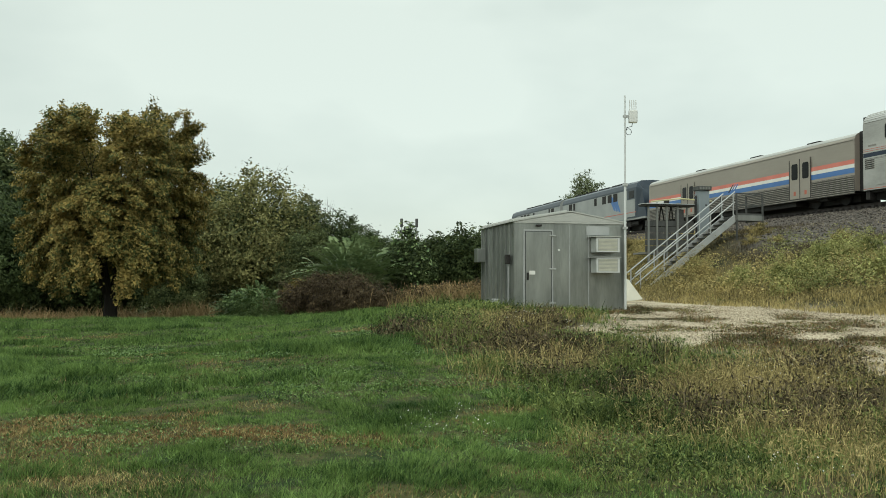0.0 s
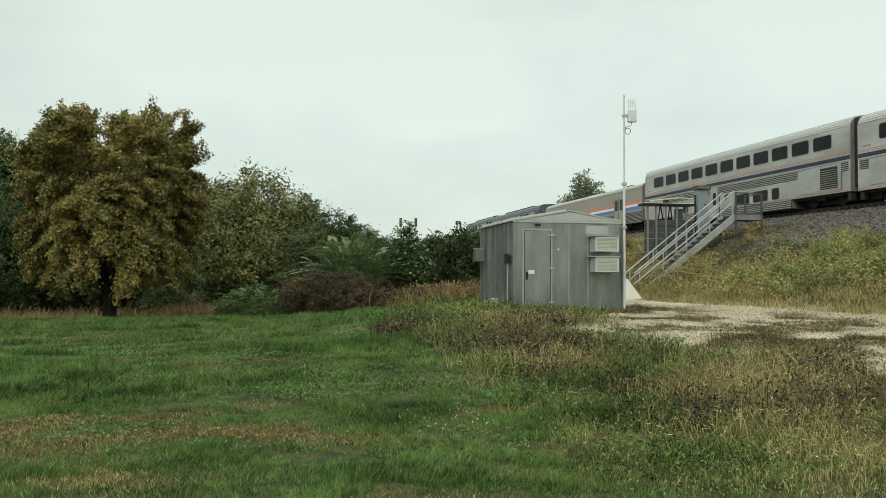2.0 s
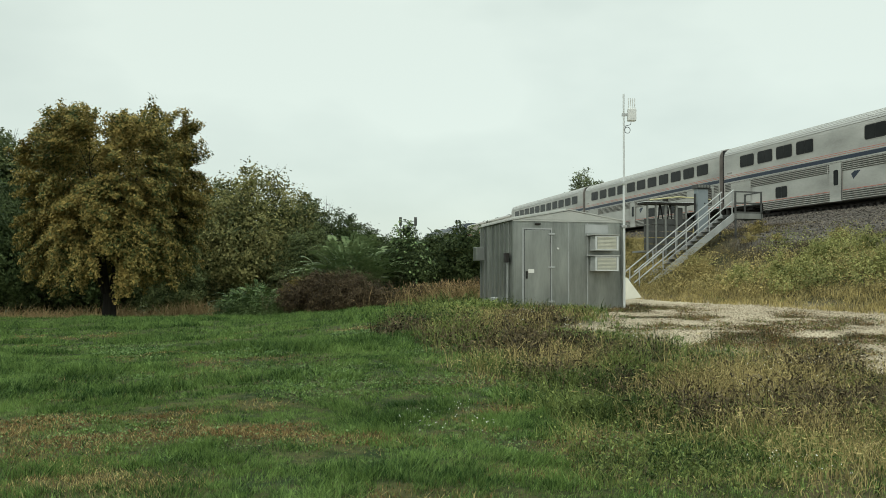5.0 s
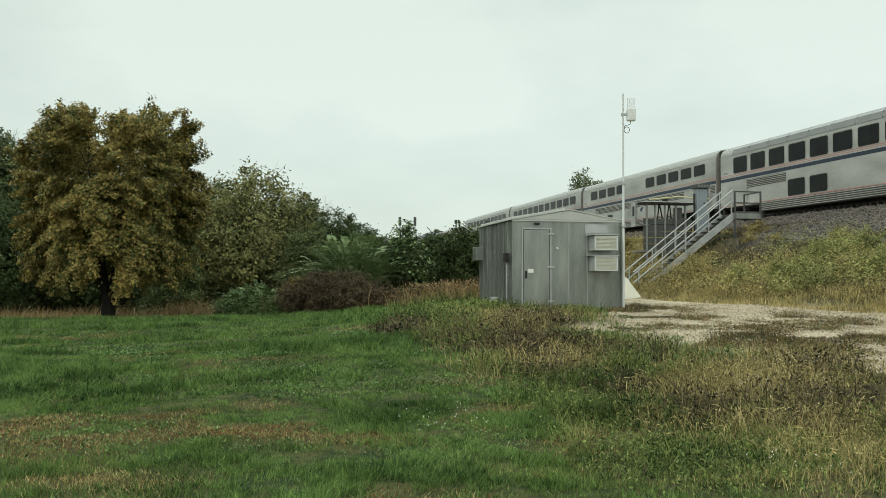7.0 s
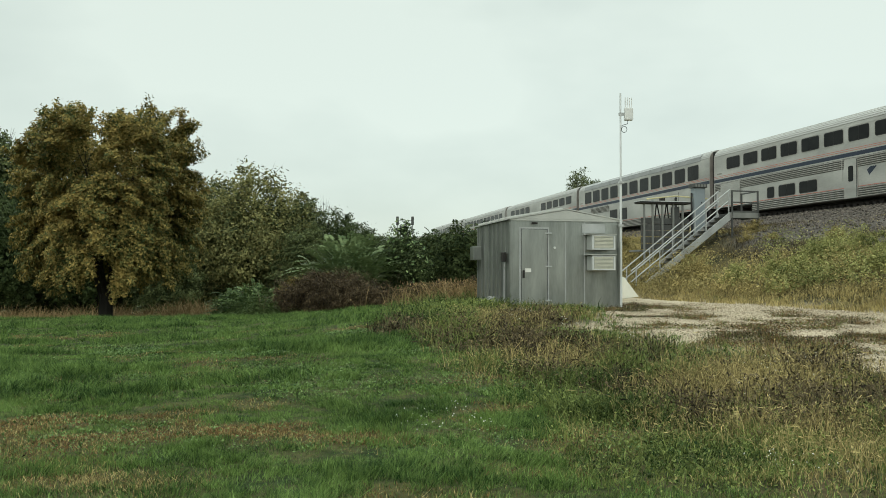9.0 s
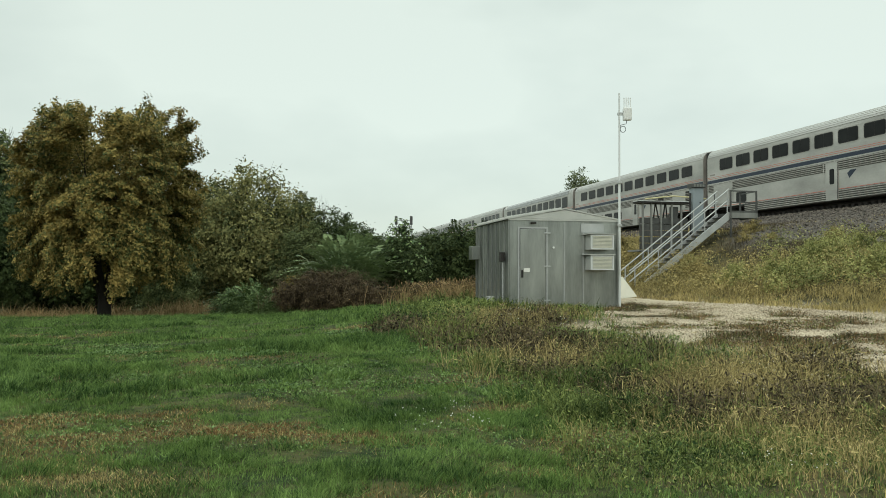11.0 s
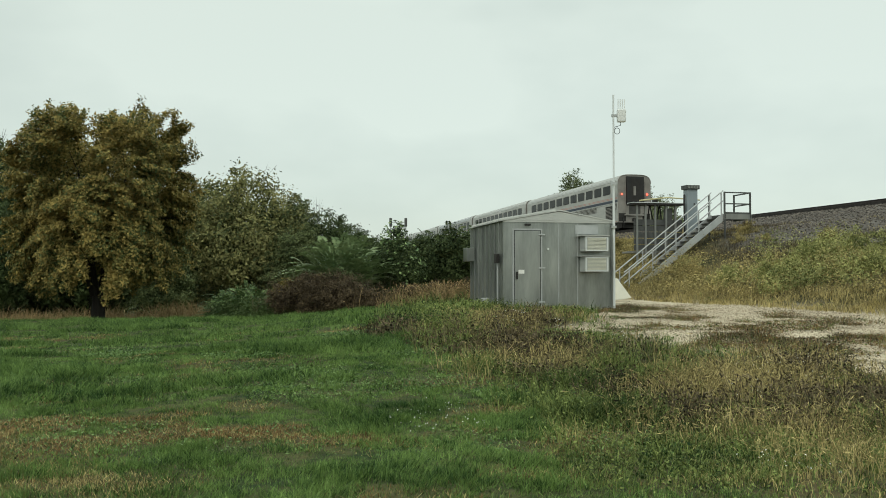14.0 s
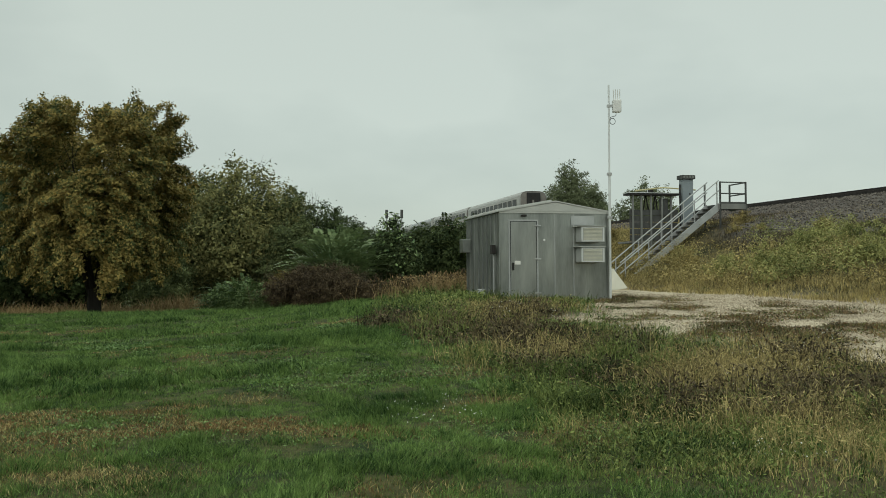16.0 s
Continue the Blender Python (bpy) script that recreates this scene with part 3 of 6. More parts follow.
def build_grass():
    rng = np.random.default_rng(11)
    bare = lambda x, y: 1 - 0.85 * bareness(x, y)
    edge = lambda x, y: 1 - 0.9 * smooth(-0.4, 0.6, x - pasture_edge(y) + 0.5 * wave(x, y, 1.4, 18))
    sets = []
    tufty = lambda x, y: smooth(-0.35, 0.55, wave(x, y, 11.0, 76) + 0.6 * wave(x, y, 26.0, 77))
    for n, y0, y1, h, w in ((70000, 4.3, 9, 0.035, 0.0062), (66000, 9, 16, 0.044, 0.011), (60000, 16, 33, 0.05, 0.018)):
        p = scatter(rng, n, -0.55 * y1 - 1, min(0.55 * y1, 4), y0, y1, lambda x, y: in_view(x, y) * edge(x, y) * bare(x, y) * (0.4 + 0.6 * tufty(x, y)))
        sets.append((p, h * (0.7 + 1.7 * lushness(p[:, 0], p[:, 1])) * (0.5 + 0.95 * tufty(p[:, 0], p[:, 1])) * (1 - 0.65 * bareness(p[:, 0], p[:, 1])), w))
    p = np.concatenate([q[0] for q in sets])
    h = np.concatenate([q[1] for q in sets])
    w = np.concatenate([np.full(len(q[0]), q[2]) for q in sets])
    comb = 3.0 * wave(p[:, 0], p[:, 1], 2.2, 20) - 1.2
    tagged(new("lawn_grass", blades("lawn_grass", p, h, w, 1.05, LAWN, 12, 6, 0.025 + w * 1.5, comb=comb)), "short damp green mown lawn grass", "grass", kind="stuff")
    dry = lambda x, y: in_view(x, y) * edge(x, y) * 0.6 * bareness(x, y)
    p = np.concatenate([scatter(rng, 120000, -12, 4, 4.3, 22, dry), scatter(rng, 50000, -4, 3.5, 4.3, 9, dry)])
    k = rng.uniform(0, 1, len(p)) < 0.45 + 0.4 * (np.hypot(p[:, 0] + 2.05, p[:, 1] - 5.45) < 0.6)
    tagged(new("dry_lawn_grass", blades("dry_lawn_grass", p[k], 0.032, 0.0035 + 0.0007 * p[k][:, 1], 1.5, WEED_TAN, 13, 5, 0.05)), "patches of dry straw-coloured lawn grass", "grass", kind="stuff")
    tagged(new("dead_lawn_grass", blades("dead_lawn_grass", p[~k], 0.03, 0.0035 + 0.0007 * p[~k][:, 1], 1.5, RUSSET, 14, 5, 0.05)), "russet dead thatch in the worn turf", "grass", kind="stuff")
    # low broad leaves lying in the turf
    for name, n, mat, seed, kind, label in (("clover", 120000, CLOVER, 17, 1, "low clover and broad leaves in the turf"), ("fallen_leaves", 60000, WEED_BROWN, 18, -1, "brown fallen leaf litter in the turf")):
        p = scatter(rng, n, -9, 9, 4.3, 17, lambda x, y: in_view(x, y) * (1 - gravel_mask(x, y)) * smooth(-0.1, 0.5, kind * wave(x, y, 1.6, seed) - 0.25 * (1 - kind) * (1 - bareness(x, y))) * (1 - 0.8 * lushness(x, y)) * (0.25 + 0.75 * smooth(5.6, 7, y)))
        p[:, 2] += rng.uniform(0.005, 0.05, len(p)) * (1 if kind > 0 else 0.4)
        up = np.tile(np.array([0.0, 0.0, 1.0]), (len(p), 1))
        tagged(new(name, heads(name, p, 0.007 + 0.0009 * p[:, 1], mat, seed + 100, up, 0.6)), label, "ground leaves", kind="stuff")


build_grass()


def build_weeds():
    rng = np.random.default_rng(21)

    def rough(x, y):
        return in_view(x, y) * (1 - 0.8 * bareness(x, y) * (y < 10)) * smooth(-0.3, 0.5, x - pasture_edge(y) + 0.5 * wave(x, y, 1.4, 18)) * smooth(0.6, 0.2, gravel_mask(x, y)) * (along(x, y)[1] > TOE - 0.3)

    def tall(p):
        x, y = p[:, 0], p[:, 1]
        t = np.interp(y, [4, 6, 7.5, 11, 14, 22, 30], [0.07, 0.09, 0.15, 0.2, 0.24, 0.24, 0.3])
        return t * (0.45 + 1.1 * smooth(-0.3, 0.8, wave(x, y, 1.6, 23))) * (0.55 + 0.85 * smooth(-0.4, 0.5, wave(x, y, 9.0, 78)))

    # a low mat of green and straw
    for name, n, near, mat, seed, share, label in (
            ("green_weeds", 46000, 26000, WEED_GREEN, 22, lambda x, y: smooth(-0.7, 0.3, wave(x, y, 2.2, 24)), "low green weeds and rank grass at the lawn edge"),
            ("dry_grass", 18000, 7000, WEED_TAN, 25, lambda x, y: smooth(-0.4, 0.5, wave(x, y, 2.0, 26) + 0.5 * smooth(2, 6, x) - 0.3 - 1.2 * smooth(14, 18, y) * smooth(1, -0.5, x)), "tall straw-coloured dry grass")):
        p = scatter(rng, n, -6, 16, 4.3, 31, lambda x, y: rough(x, y) * share(x, y) * np.interp(y, [4, 10, 18, 30], [1, 0.8, 0.5, 0.3]))
        p = np.concatenate([p, scatter(rng, near, 0.5, 6.5, 4.3, 11.5, lambda x, y: rough(x, y) * share(x, y))])
        tagged(new(name, blades(name, p, tall(p), 0.0018 + 0.0006 * p[:, 1], 1.1, mat, seed, 7, 0.09, 2)), label, "weeds", kind="stuff")
        q = np.repeat(p, 2, 0)
        q = q + np.stack([rng.normal(0, 0.08, len(q)), rng.normal(0, 0.08, len(q)), np.repeat(tall(p), 2) * rng.uniform(0.15, 0.8, len(q))], 1)
        up = np.tile(np.array([0.0, 0.0, 1.0]), (len(q), 1))
        if mat is WEED_GREEN:
            tagged(new("weed_leaves", heads("weed_leaves", q, 0.008 + 0.0014 * q[:, 1], WEED_GREEN, seed + 3, up, 0.7)), "small broad leaves of the low green weeds", "weed leaves", kind="stuff")

    def stand(cs, n):
        """Roots scattered round centres (x, y, spread across, spread along)."""
        g = [np.stack([rng.normal(x, a, int(n * a * b)), rng.normal(y, b, int(n * a * b))], 1) for x, y, a, b in cs]
        g = np.concatenate(g)
        g = g[rng.uniform(0, 1, len(g)) < (g[:, 0] > pasture_edge(g[:, 1]) - 0.4) * (1 - 0.8 * gravel_mask(g[:, 0], g[:, 1]))]
        return stones_on(g[:, 0], g[:, 1])

    # dark stands of dead weeds, dense with brown seed heads
    p = stand([(0.7, 14.6, 0.5, 0.8), (1.5, 13.4, 0.5, 0.6), (2.2, 12.3, 0.5, 0.7), (1.9, 9.7, 0.32, 0.5), (1.5, 10.6, 0.3, 0.4), (2.5, 7.9, 0.3, 0.45), (3.1, 7.6, 0.4, 0.5), (3.8, 8.0, 0.4, 0.6), (4.4, 8.6, 0.4, 0.6), (1.9, 17.4, 0.4, 0.6), (-0.8, 16.0, 0.3, 0.5), (4.6, 11.0, 0.5, 0.5)], 520)
    hh = np.interp(p[:, 1], [6, 8, 10, 14, 19], [0.26, 0.33, 0.33, 0.32, 0.3]) * (0.5 + 0.75 * smooth(-0.5, 0.6, wave(p[:, 0], p[:, 1], 5.0, 67)))
    tagged(new("dead_weeds", plumes("dead_weeds", p, hh, 0.001 + 0.0006 * p[:, 1], 0.5, WEED_BROWN, 36, 5, 0.07, 0.008, "dead_seed_heads", WEED_BROWN, "brown seed heads on the dead weeds")), "dark stands of dead brown seeding weeds", "weeds", kind="stuff")
    q = np.repeat(p, 7, 0)
    q = q + np.stack([rng.normal(0, 0.08, len(q)), rng.normal(0, 0.08, len(q)), np.repeat(hh, 7) * rng.uniform(0.1, 0.85, len(q))], 1)
    tagged(new("dead_weed_leaves", heads("dead_weed_leaves", q, 0.008 + 0.0014 * q[:, 1], WEED_BROWN, 37)), "curled brown leaves on the dead weeds", "weed leaves", kind="stuff")
    # bleached foxtail grass, arching over the rest
    p = stand([(2.6, 9.4, 0.5, 0.5), (3.4, 9.6, 0.5, 0.5), (4.3, 10.0, 0.5, 0.5), (1.1, 11.6, 0.4, 0.5), (1.7, 11.3, 0.3, 0.4), (3.0, 6.4, 0.4, 0.4), (3.4, 6.9, 0.4, 0.4), (2.9, 5.7, 0.35, 0.35), (2.2, 7.2, 0.3, 0.4), (5.6, 11.6, 0.8, 0.6), (1.0, 16.0, 0.5, 0.8), (1.4, 18.8, 0.6, 0.8), (2.4, 13.6, 0.4, 0.6)], 480)
    hh = np.interp(p[:, 1], [5, 6, 8, 12, 16], [0.2, 0.27, 0.32, 0.3, 0.26]) * (0.7 + 0.6 * smooth(-0.5, 0.6, wave(p[:, 0], p[:, 1], 3.0, 68)))
    tagged(new("foxtail_grass", plumes("foxtail_grass", p, hh, 0.0008 + 0.0004 * p[:, 1], 0.6, WEED_TAN, 38, 7, 0.08, 0.0042, "foxtail_heads", WEED_TAN, "nodding straw-coloured foxtail heads")), "arching straw-coloured foxtail grass", "weeds", kind="stuff")
    # leafy green clumps
    p = stand([(0.9, 11.0, 0.4, 0.5), (1.6, 7.8, 0.35, 0.4), (2.0, 6.2, 0.5, 0.4), (2.6, 5.5, 0.5, 0.3), (1.6, 5.6, 0.5, 0.3), (2.4, 6.9, 0.4, 0.3), (0.2, 17.6, 0.6, 0.9), (-0.1, 20.5, 0.7, 1.0), (0.9, 21.3, 0.5, 0.7), (1.3, 10.0, 0.3, 0.5), (0.8, 8.6, 0.4, 0.4)], 420)
    hh = np.interp(p[:, 1], [5, 6, 8, 12, 17, 21], [0.08, 0.12, 0.17, 0.18, 0.24, 0.28])
    tagged(new("green_clumps", plumes("green_clumps", p, hh, 0.002 + 0.0007 * p[:, 1], 0.7, WEED_GREEN, 39, 5, 0.07)), "leafy green weed clumps at the lawn edge", "weeds", kind="stuff")
    q = np.repeat(p, 5, 0)
    q = q + np.stack([rng.normal(0, 0.09, len(q)), rng.normal(0, 0.09, len(q)), np.repeat(hh, 5) * rng.uniform(0.2, 1.0, len(q))], 1)
    up = np.tile(np.array([0.0, -0.3, 1.0]), (len(q), 1))
    tagged(new("clump_leaves", heads("clump_leaves", q, 0.005 + 0.0011 * q[:, 1], WEED_GREEN, 40, up, 0.8)), "broad green leaves of the weed clumps", "weed leaves", kind="stuff")
    # weeds that creep over the gravel
    patch = lambda x, y: in_view(x, y) * smooth(0.3, 0.7, gravel_mask(x, y)) * weed_cover(x, y)
    p = scatter(rng, 60000, 2, 14, 9, 25, patch)
    for k, mat, seed, top, label in ((0, WEED_BROWN, 32, 0.09, "brown weeds creeping over the gravel"), (1, WEED_GREEN, 33, 0.06, "low green weeds creeping over the gravel"), (2, RUSSET, 35, 0.07, "russet dead weeds on the gravel")):
        r = p[k::3]
        hh = top * (0.3 + 1.7 * smooth(-0.1, 0.7, wave(r[:, 0], r[:, 1], 4.0, 34)))
        tagged(new("gravel_weeds", blades("gravel_weeds", r, hh, 0.008, 1.3, mat, seed, 5, 0.07)), label, "weeds", kind="stuff")
        q = np.repeat(r, 2, 0)
        q = q + np.stack([rng.normal(0, 0.06, len(q)), rng.normal(0, 0.06, len(q)), np.repeat(hh, 2) * rng.uniform(0.1, 0.9, len(q))], 1)
        tagged(new("gravel_weed_leaves", heads("gravel_weed_leaves", q, 0.017, mat, seed + 30)), "small leaves of the " + label, "weed leaves", kind="stuff")
    # small white asters
    c = [(0.08, 7.9), (-0.12, 7.5), (0.22, 7.55), (0.3, 7.3), (-0.2, 7.2), (3.1, 8.6), (4.2, 9.4), (2.3, 5.9), (2.5, 5.7), (1.3, 15.5), (1.7, 17), (4.5, 10.8), (3.7, 9.9), (5.2, 11.4), (2.9, 13.2), (2.2, 15.0)]
    q = np.concatenate([np.stack([rng.normal(x, 0.10, 15), rng.normal(y, 0.14, 15)], 1) for x, y in c])
    q = stones_on(q[:, 0], q[:, 1]) + np.stack([np.zeros(len(q)), np.zeros(len(q)), np.interp(q[:, 1], [5, 7, 9, 18], [0.1, 0.1, 0.3, 0.34]) * rng.uniform(0.6, 1.1, len(q))], 1)
    tagged(new("white_asters", heads("white_asters", q, 0.004 + 0.0005 * q[:, 1], FLOWER, 34)), "scattered small white aster flowers in the weeds", "flowers", kind="stuff")


build_weeds()


def build_bank():
    rng = np.random.default_rng(41)

    def pick(n, d0, d1, s0, s1, fade):
        s, d = rng.uniform(s0, s1, n), rng.uniform(d0, d1, n)
        k = rng.uniform(0, 1, n) < fade(s, d)
        x, y = TX + s[k] * EX - d[k] * NX, TY + s[k] * EY - d[k] * NY
        return stones_on(x, y)

    def mound(p, per, rx, rz, sizes):
        """Leaves over low domes at p, facing outwards."""
        n = len(p) * per
        d = rng.normal(0, 1, (n, 3))
        d[:, 2] = np.abs(d[:, 2])
        d /= np.linalg.norm(d, axis=1)[:, None]
        r = np.repeat(sizes, per)[:, None] * rng.uniform(0.55, 1.1, (n, 1))
        return np.repeat(p, per, 0) + d * r * np.array([rx, rx, rz]), d + np.array([0, 0, 0.5])

    p = pick(17000, 6.5, TOE + 0.3, -34, 26, lambda s, d: 0.05 + 0.95 * smooth(0.9, 2.4, d - bank_edge(s) + 0.6 * wave(s, d, 1.2, 40)))
    off = along(p[:, 0], p[:, 1])[1]
    h = (0.2 + 0.26 * smooth(-0.2, 0.9, wave(p[:, 0], p[:, 1], 0.8, 42))) * np.interp(off, [6, 13.2, 14.5, 17, TOE], [0.5, 0.6, 1.0, 1.0, 0.8])
    tagged(new("bank_grass", plumes("bank_grass", p, h, 0.014, 1.0, BANK_GRASS, 43, 5, 0.17)), "yellowing long grass on the railway bank", "grass", kind="stuff")
    # matted mounds of vetch and goldenrod
    p = pick(560, 12.5, TOE - 0.6, -34, 16, lambda s, d: smooth(0.6, 1.8, d - bank_edge(s) + 0.5 * wave(s, d, 1.2, 40)) * (0.35 + 0.65 * smooth(-0.3, 0.4, wave(s, d, 1.4, 51))))
    q, face = mound(p, 220, 0.6, 0.42, rng.uniform(0.7, 1.7, len(p)))
    tagged(new("bank_mounds", heads("bank_mounds", q, 0.037, BANK_GRASS, 52, face, 0.45, True)), "matted yellow-green mounds of weeds on the bank", "weeds", kind="stuff")
    p = pick(330, 13.4, 17.6, -34, -14, lambda s, d: smooth(-0.3, 0.4, wave(s, d, 0.9, 44)) * (0.06 + 0.94 * smooth(-17, -20, s)))
    sz = rng.uniform(0.8, 1.7, len(p))
    q, face = mound(p, 340, 0.52, 0.5, sz)
    tagged(new("bank_weeds", heads("bank_weeds", q, 0.039, BANK_GREEN, 45, face, 0.5, True)), "rank green weeds in rounded clumps on the bank", "weeds", kind="stuff")
    top = p + np.array([0, 0, 0.3]) * sz[:, None]
    tagged(new("bank_plumes", plumes("bank_plumes", top, 0.42, 0.014, 0.8, BANK_GREEN, 46, 4, 0.3, 0.014, "bank_plume_heads", BANK_GRASS, "pale feathery heads of the bank weeds")), "arching pale stems above the bank weeds", "weeds", kind="stuff")
    p = pick(5500, TOE - 1.5, TOE + 0.35, -30, 14, lambda s, d: 0.8 + 0 * s)
    tagged(new("toe_grass", blades("toe_grass", p, 0.2 * (0.6 + 0.8 * smooth(-0.4, 0.6, wave(p[:, 0], p[:, 1], 2.0, 53))), 0.013, 1.0, WEED_TAN, 47, 6, 0.1, 2)), "orange-tan dry grass along the foot of the bank", "grass", kind="stuff")
    p = pick(30000, 7.0, 15, -34, 8, lambda s, d: smooth(-3.6, -1.0, d - bank_edge(s)) * smooth(2.6, 1.0, d - bank_edge(s)) * smooth(-0.3, 0.5, wave(s, d, 0.8, 48)) * (0.35 + 0.65 * smooth(-14, -19, s)))
    tagged(new("ballast_weeds", plumes("ballast_weeds", p, 0.24, 0.011, 0.8, WEED_BROWN, 49, 4, 0.15)), "brown dead weeds at the ballast edge", "weeds", kind="stuff")


build_bank()


def foliage(name, blobs, leaves, size, mat, seed, hollow=0.45, droop=0.0, clump=90, tight=0.20):
    """Leaves in clumps spread through the outer part of ellipsoids (x, y, z, rx, ry, rz), facing out and up."""
    rng = np.random.default_rng(seed)
    vol = np.array([b[3] * b[4] * b[5] for b in blobs]) ** 0.75
    out, faces = [], []
    for b, share in zip(blobs, vol / vol.sum()):
        nc = max(4, int(leaves * share / clump))
        d = rng.normal(0, 1, (nc, 3))
        d /= np.linalg.norm(d, axis=1)[:, None]
        d *= (hollow + (1 - hollow) * rng.uniform(0, 1, nc) ** 0.6)[:, None]
        rough = 1 + 0.13 * np.sin(d[:, :1] * 5 + seed) * np.cos(d[:, 2:] * 6 + seed)
        c = np.array(b[:3]) + d * np.array(b[3:]) * rough
        rad = tight * min(b[3:]) * rng.uniform(0.6, 1.4, nc)
        out_dir = d / (np.linalg.norm(d, axis=1)[:, None] + 1e-6) + np.array([0, 0, 0.25])
        u = rng.uniform(-1.0, 1.0, (nc, clump))
        lo = rng.normal(0, 1, (nc, clump, 3)) * (rad[:, None] * (0.8 - 0.3 * u))[..., None] * np.array([1, 1, 0.7])
        lo = lo + out_dir[:, None] * (u * rad[:, None] * 1.15)[..., None]
        lo[..., 2] -= droop * np.clip(u + 1, 0, 2) ** 2 * rad[:, None] * 0.6
        out.append((c[:, None] + lo).reshape(-1, 3))
        face = 0.7 * lo / (np.linalg.norm(lo, axis=2)[..., None] + 1e-6) + 0.7 * out_dir[:, None] + np.array([0, 0, 0.1])
        faces.append(face.reshape(-1, 3))
    return heads(name, np.concatenate(out), size, mat, seed + 1, np.concatenate(faces), 0.45, True)


def limbs(height, spread, seed, trunk=0.2, forks=7, start=0.25, lean=0.0):
    """A tapered trunk with forking limbs."""
    rng = random.Random(seed)
    bm = bmesh.new()
    p, r = Vector((0, 0, -0.3)), trunk
    tops = []
    n = 6
    for i in range(n):
        q = Vector((rng.uniform(-0.12, 0.12) + lean * i * 0.1, rng.uniform(-0.12, 0.12), height * 0.8 * (i + 1) / n))
        rod(p, q, r, bm, 9, r * 0.8)
        if (i + 1) / n >= start:
            tops.append((q, r * 0.75))
        p, r = q, r * 0.8
    for k in range(forks):
        q, rr = tops[k % len(tops)]
        a = k * 2.4 + rng.uniform(-0.4, 0.4)
        d = Vector((math.cos(a), math.sin(a), rng.uniform(0.5, 1.3))).normalized()
        ln = spread * rng.uniform(0.55, 0.95)
        m = q + d * ln * 0.5
        rod(q, m, rr * 0.6, bm, 7, rr * 0.38)
        e = m + (d + Vector((0, 0, 0.35))).normalized() * ln * 0.5
        rod(m, e, rr * 0.38, bm, 6, rr * 0.1)
        for _ in range(2):
            f = m + (d + Vector((rng.uniform(-0.7, 0.7), rng.uniform(-0.7, 0.7), rng.uniform(0, 0.6)))).normalized() * ln * 0.45
            rod(m, f, rr * 0.25, bm, 5, rr * 0.06)
    return bm


def maple_crown():
    """Limb ends round a broad crown, each a fan of flat sprays of small leaves that tip upwards high up and hang low down."""
    rng = np.random.default_rng(52)
    lobes, fan, per = 110, 9, 190
    k = np.arange(lobes) + 0.5
    up = np.clip(0.99 - 1.8 * k / lobes, -0.82, 0.99)
    a = k * 2.39996 + rng.uniform(-0.3, 0.3, lobes)
    r = np.where(up > 0, (1 - np.abs(up) ** 7) ** 0.33, 0.95 * (1 - np.abs(up) ** 4) ** 0.4)
    ext = rng.uniform(0.88, 1.04, lobes)
    end = np.stack([3.75 * r * np.cos(a), 3.5 * r * np.sin(a), 4.0 * up], 1) * ext[:, None]
    mid = np.array([0.08, 0, 5.28])
    unit = end / np.linalg.norm(end, axis=1)[:, None]
    base = np.repeat(end - unit * 1.0, fan, 0)
    m = lobes * fan
    aim = np.repeat(unit, fan, 0) + rng.normal(0, 0.5, (m, 3)) + np.array([0, 0, 1])[None] * np.repeat(0.6 * (up > 0.3) - 0.3 * (up < -0.1), fan)[:, None]
    aim /= np.linalg.norm(aim, axis=1)[:, None]
    ln = rng.uniform(0.9, 1.75, m)
    sag = np.repeat(np.where(up > 0.4, 0.05, 0.32), fan)
    side = np.cross(aim, np.array([0, 0, 1.0]))
    side /= np.linalg.norm(side, axis=1)[:, None] + 1e-6
    u = rng.uniform(0, 1, (m, per)) ** 0.8
    p = base[:, None] + aim[:, None] * (ln[:, None] * u)[..., None]
    p[..., 2] -= sag[:, None] * ln[:, None] * u ** 2
    wide = 0.29 * (1.05 - 0.75 * u)
    p = p + side[:, None] * (rng.normal(0, 0.8, (m, per)) * wide)[..., None] + rng.normal(0, 0.075, (m, per, 3))
    over = np.cross(side, aim)
    face = np.repeat(0.35 * over + np.repeat(unit, fan, 0) * np.array([1, 1, 0.4]) + np.array([0, 0, 0.25]), per, 0)
    inner = rng.normal(0, 1, (16000, 3))
    inner *= (rng.uniform(0.3, 0.75, 16000) / np.linalg.norm(inner, axis=1))[:, None]
    pts = np.concatenate([mid + p.reshape(-1, 3), mid + inner * np.array([3.7, 3.4, 3.9])])
    return heads("crown", pts, 0.08, MAPLE, 53, np.concatenate([face, inner + np.array([0, 0, 0.3])]), 0.5, True)


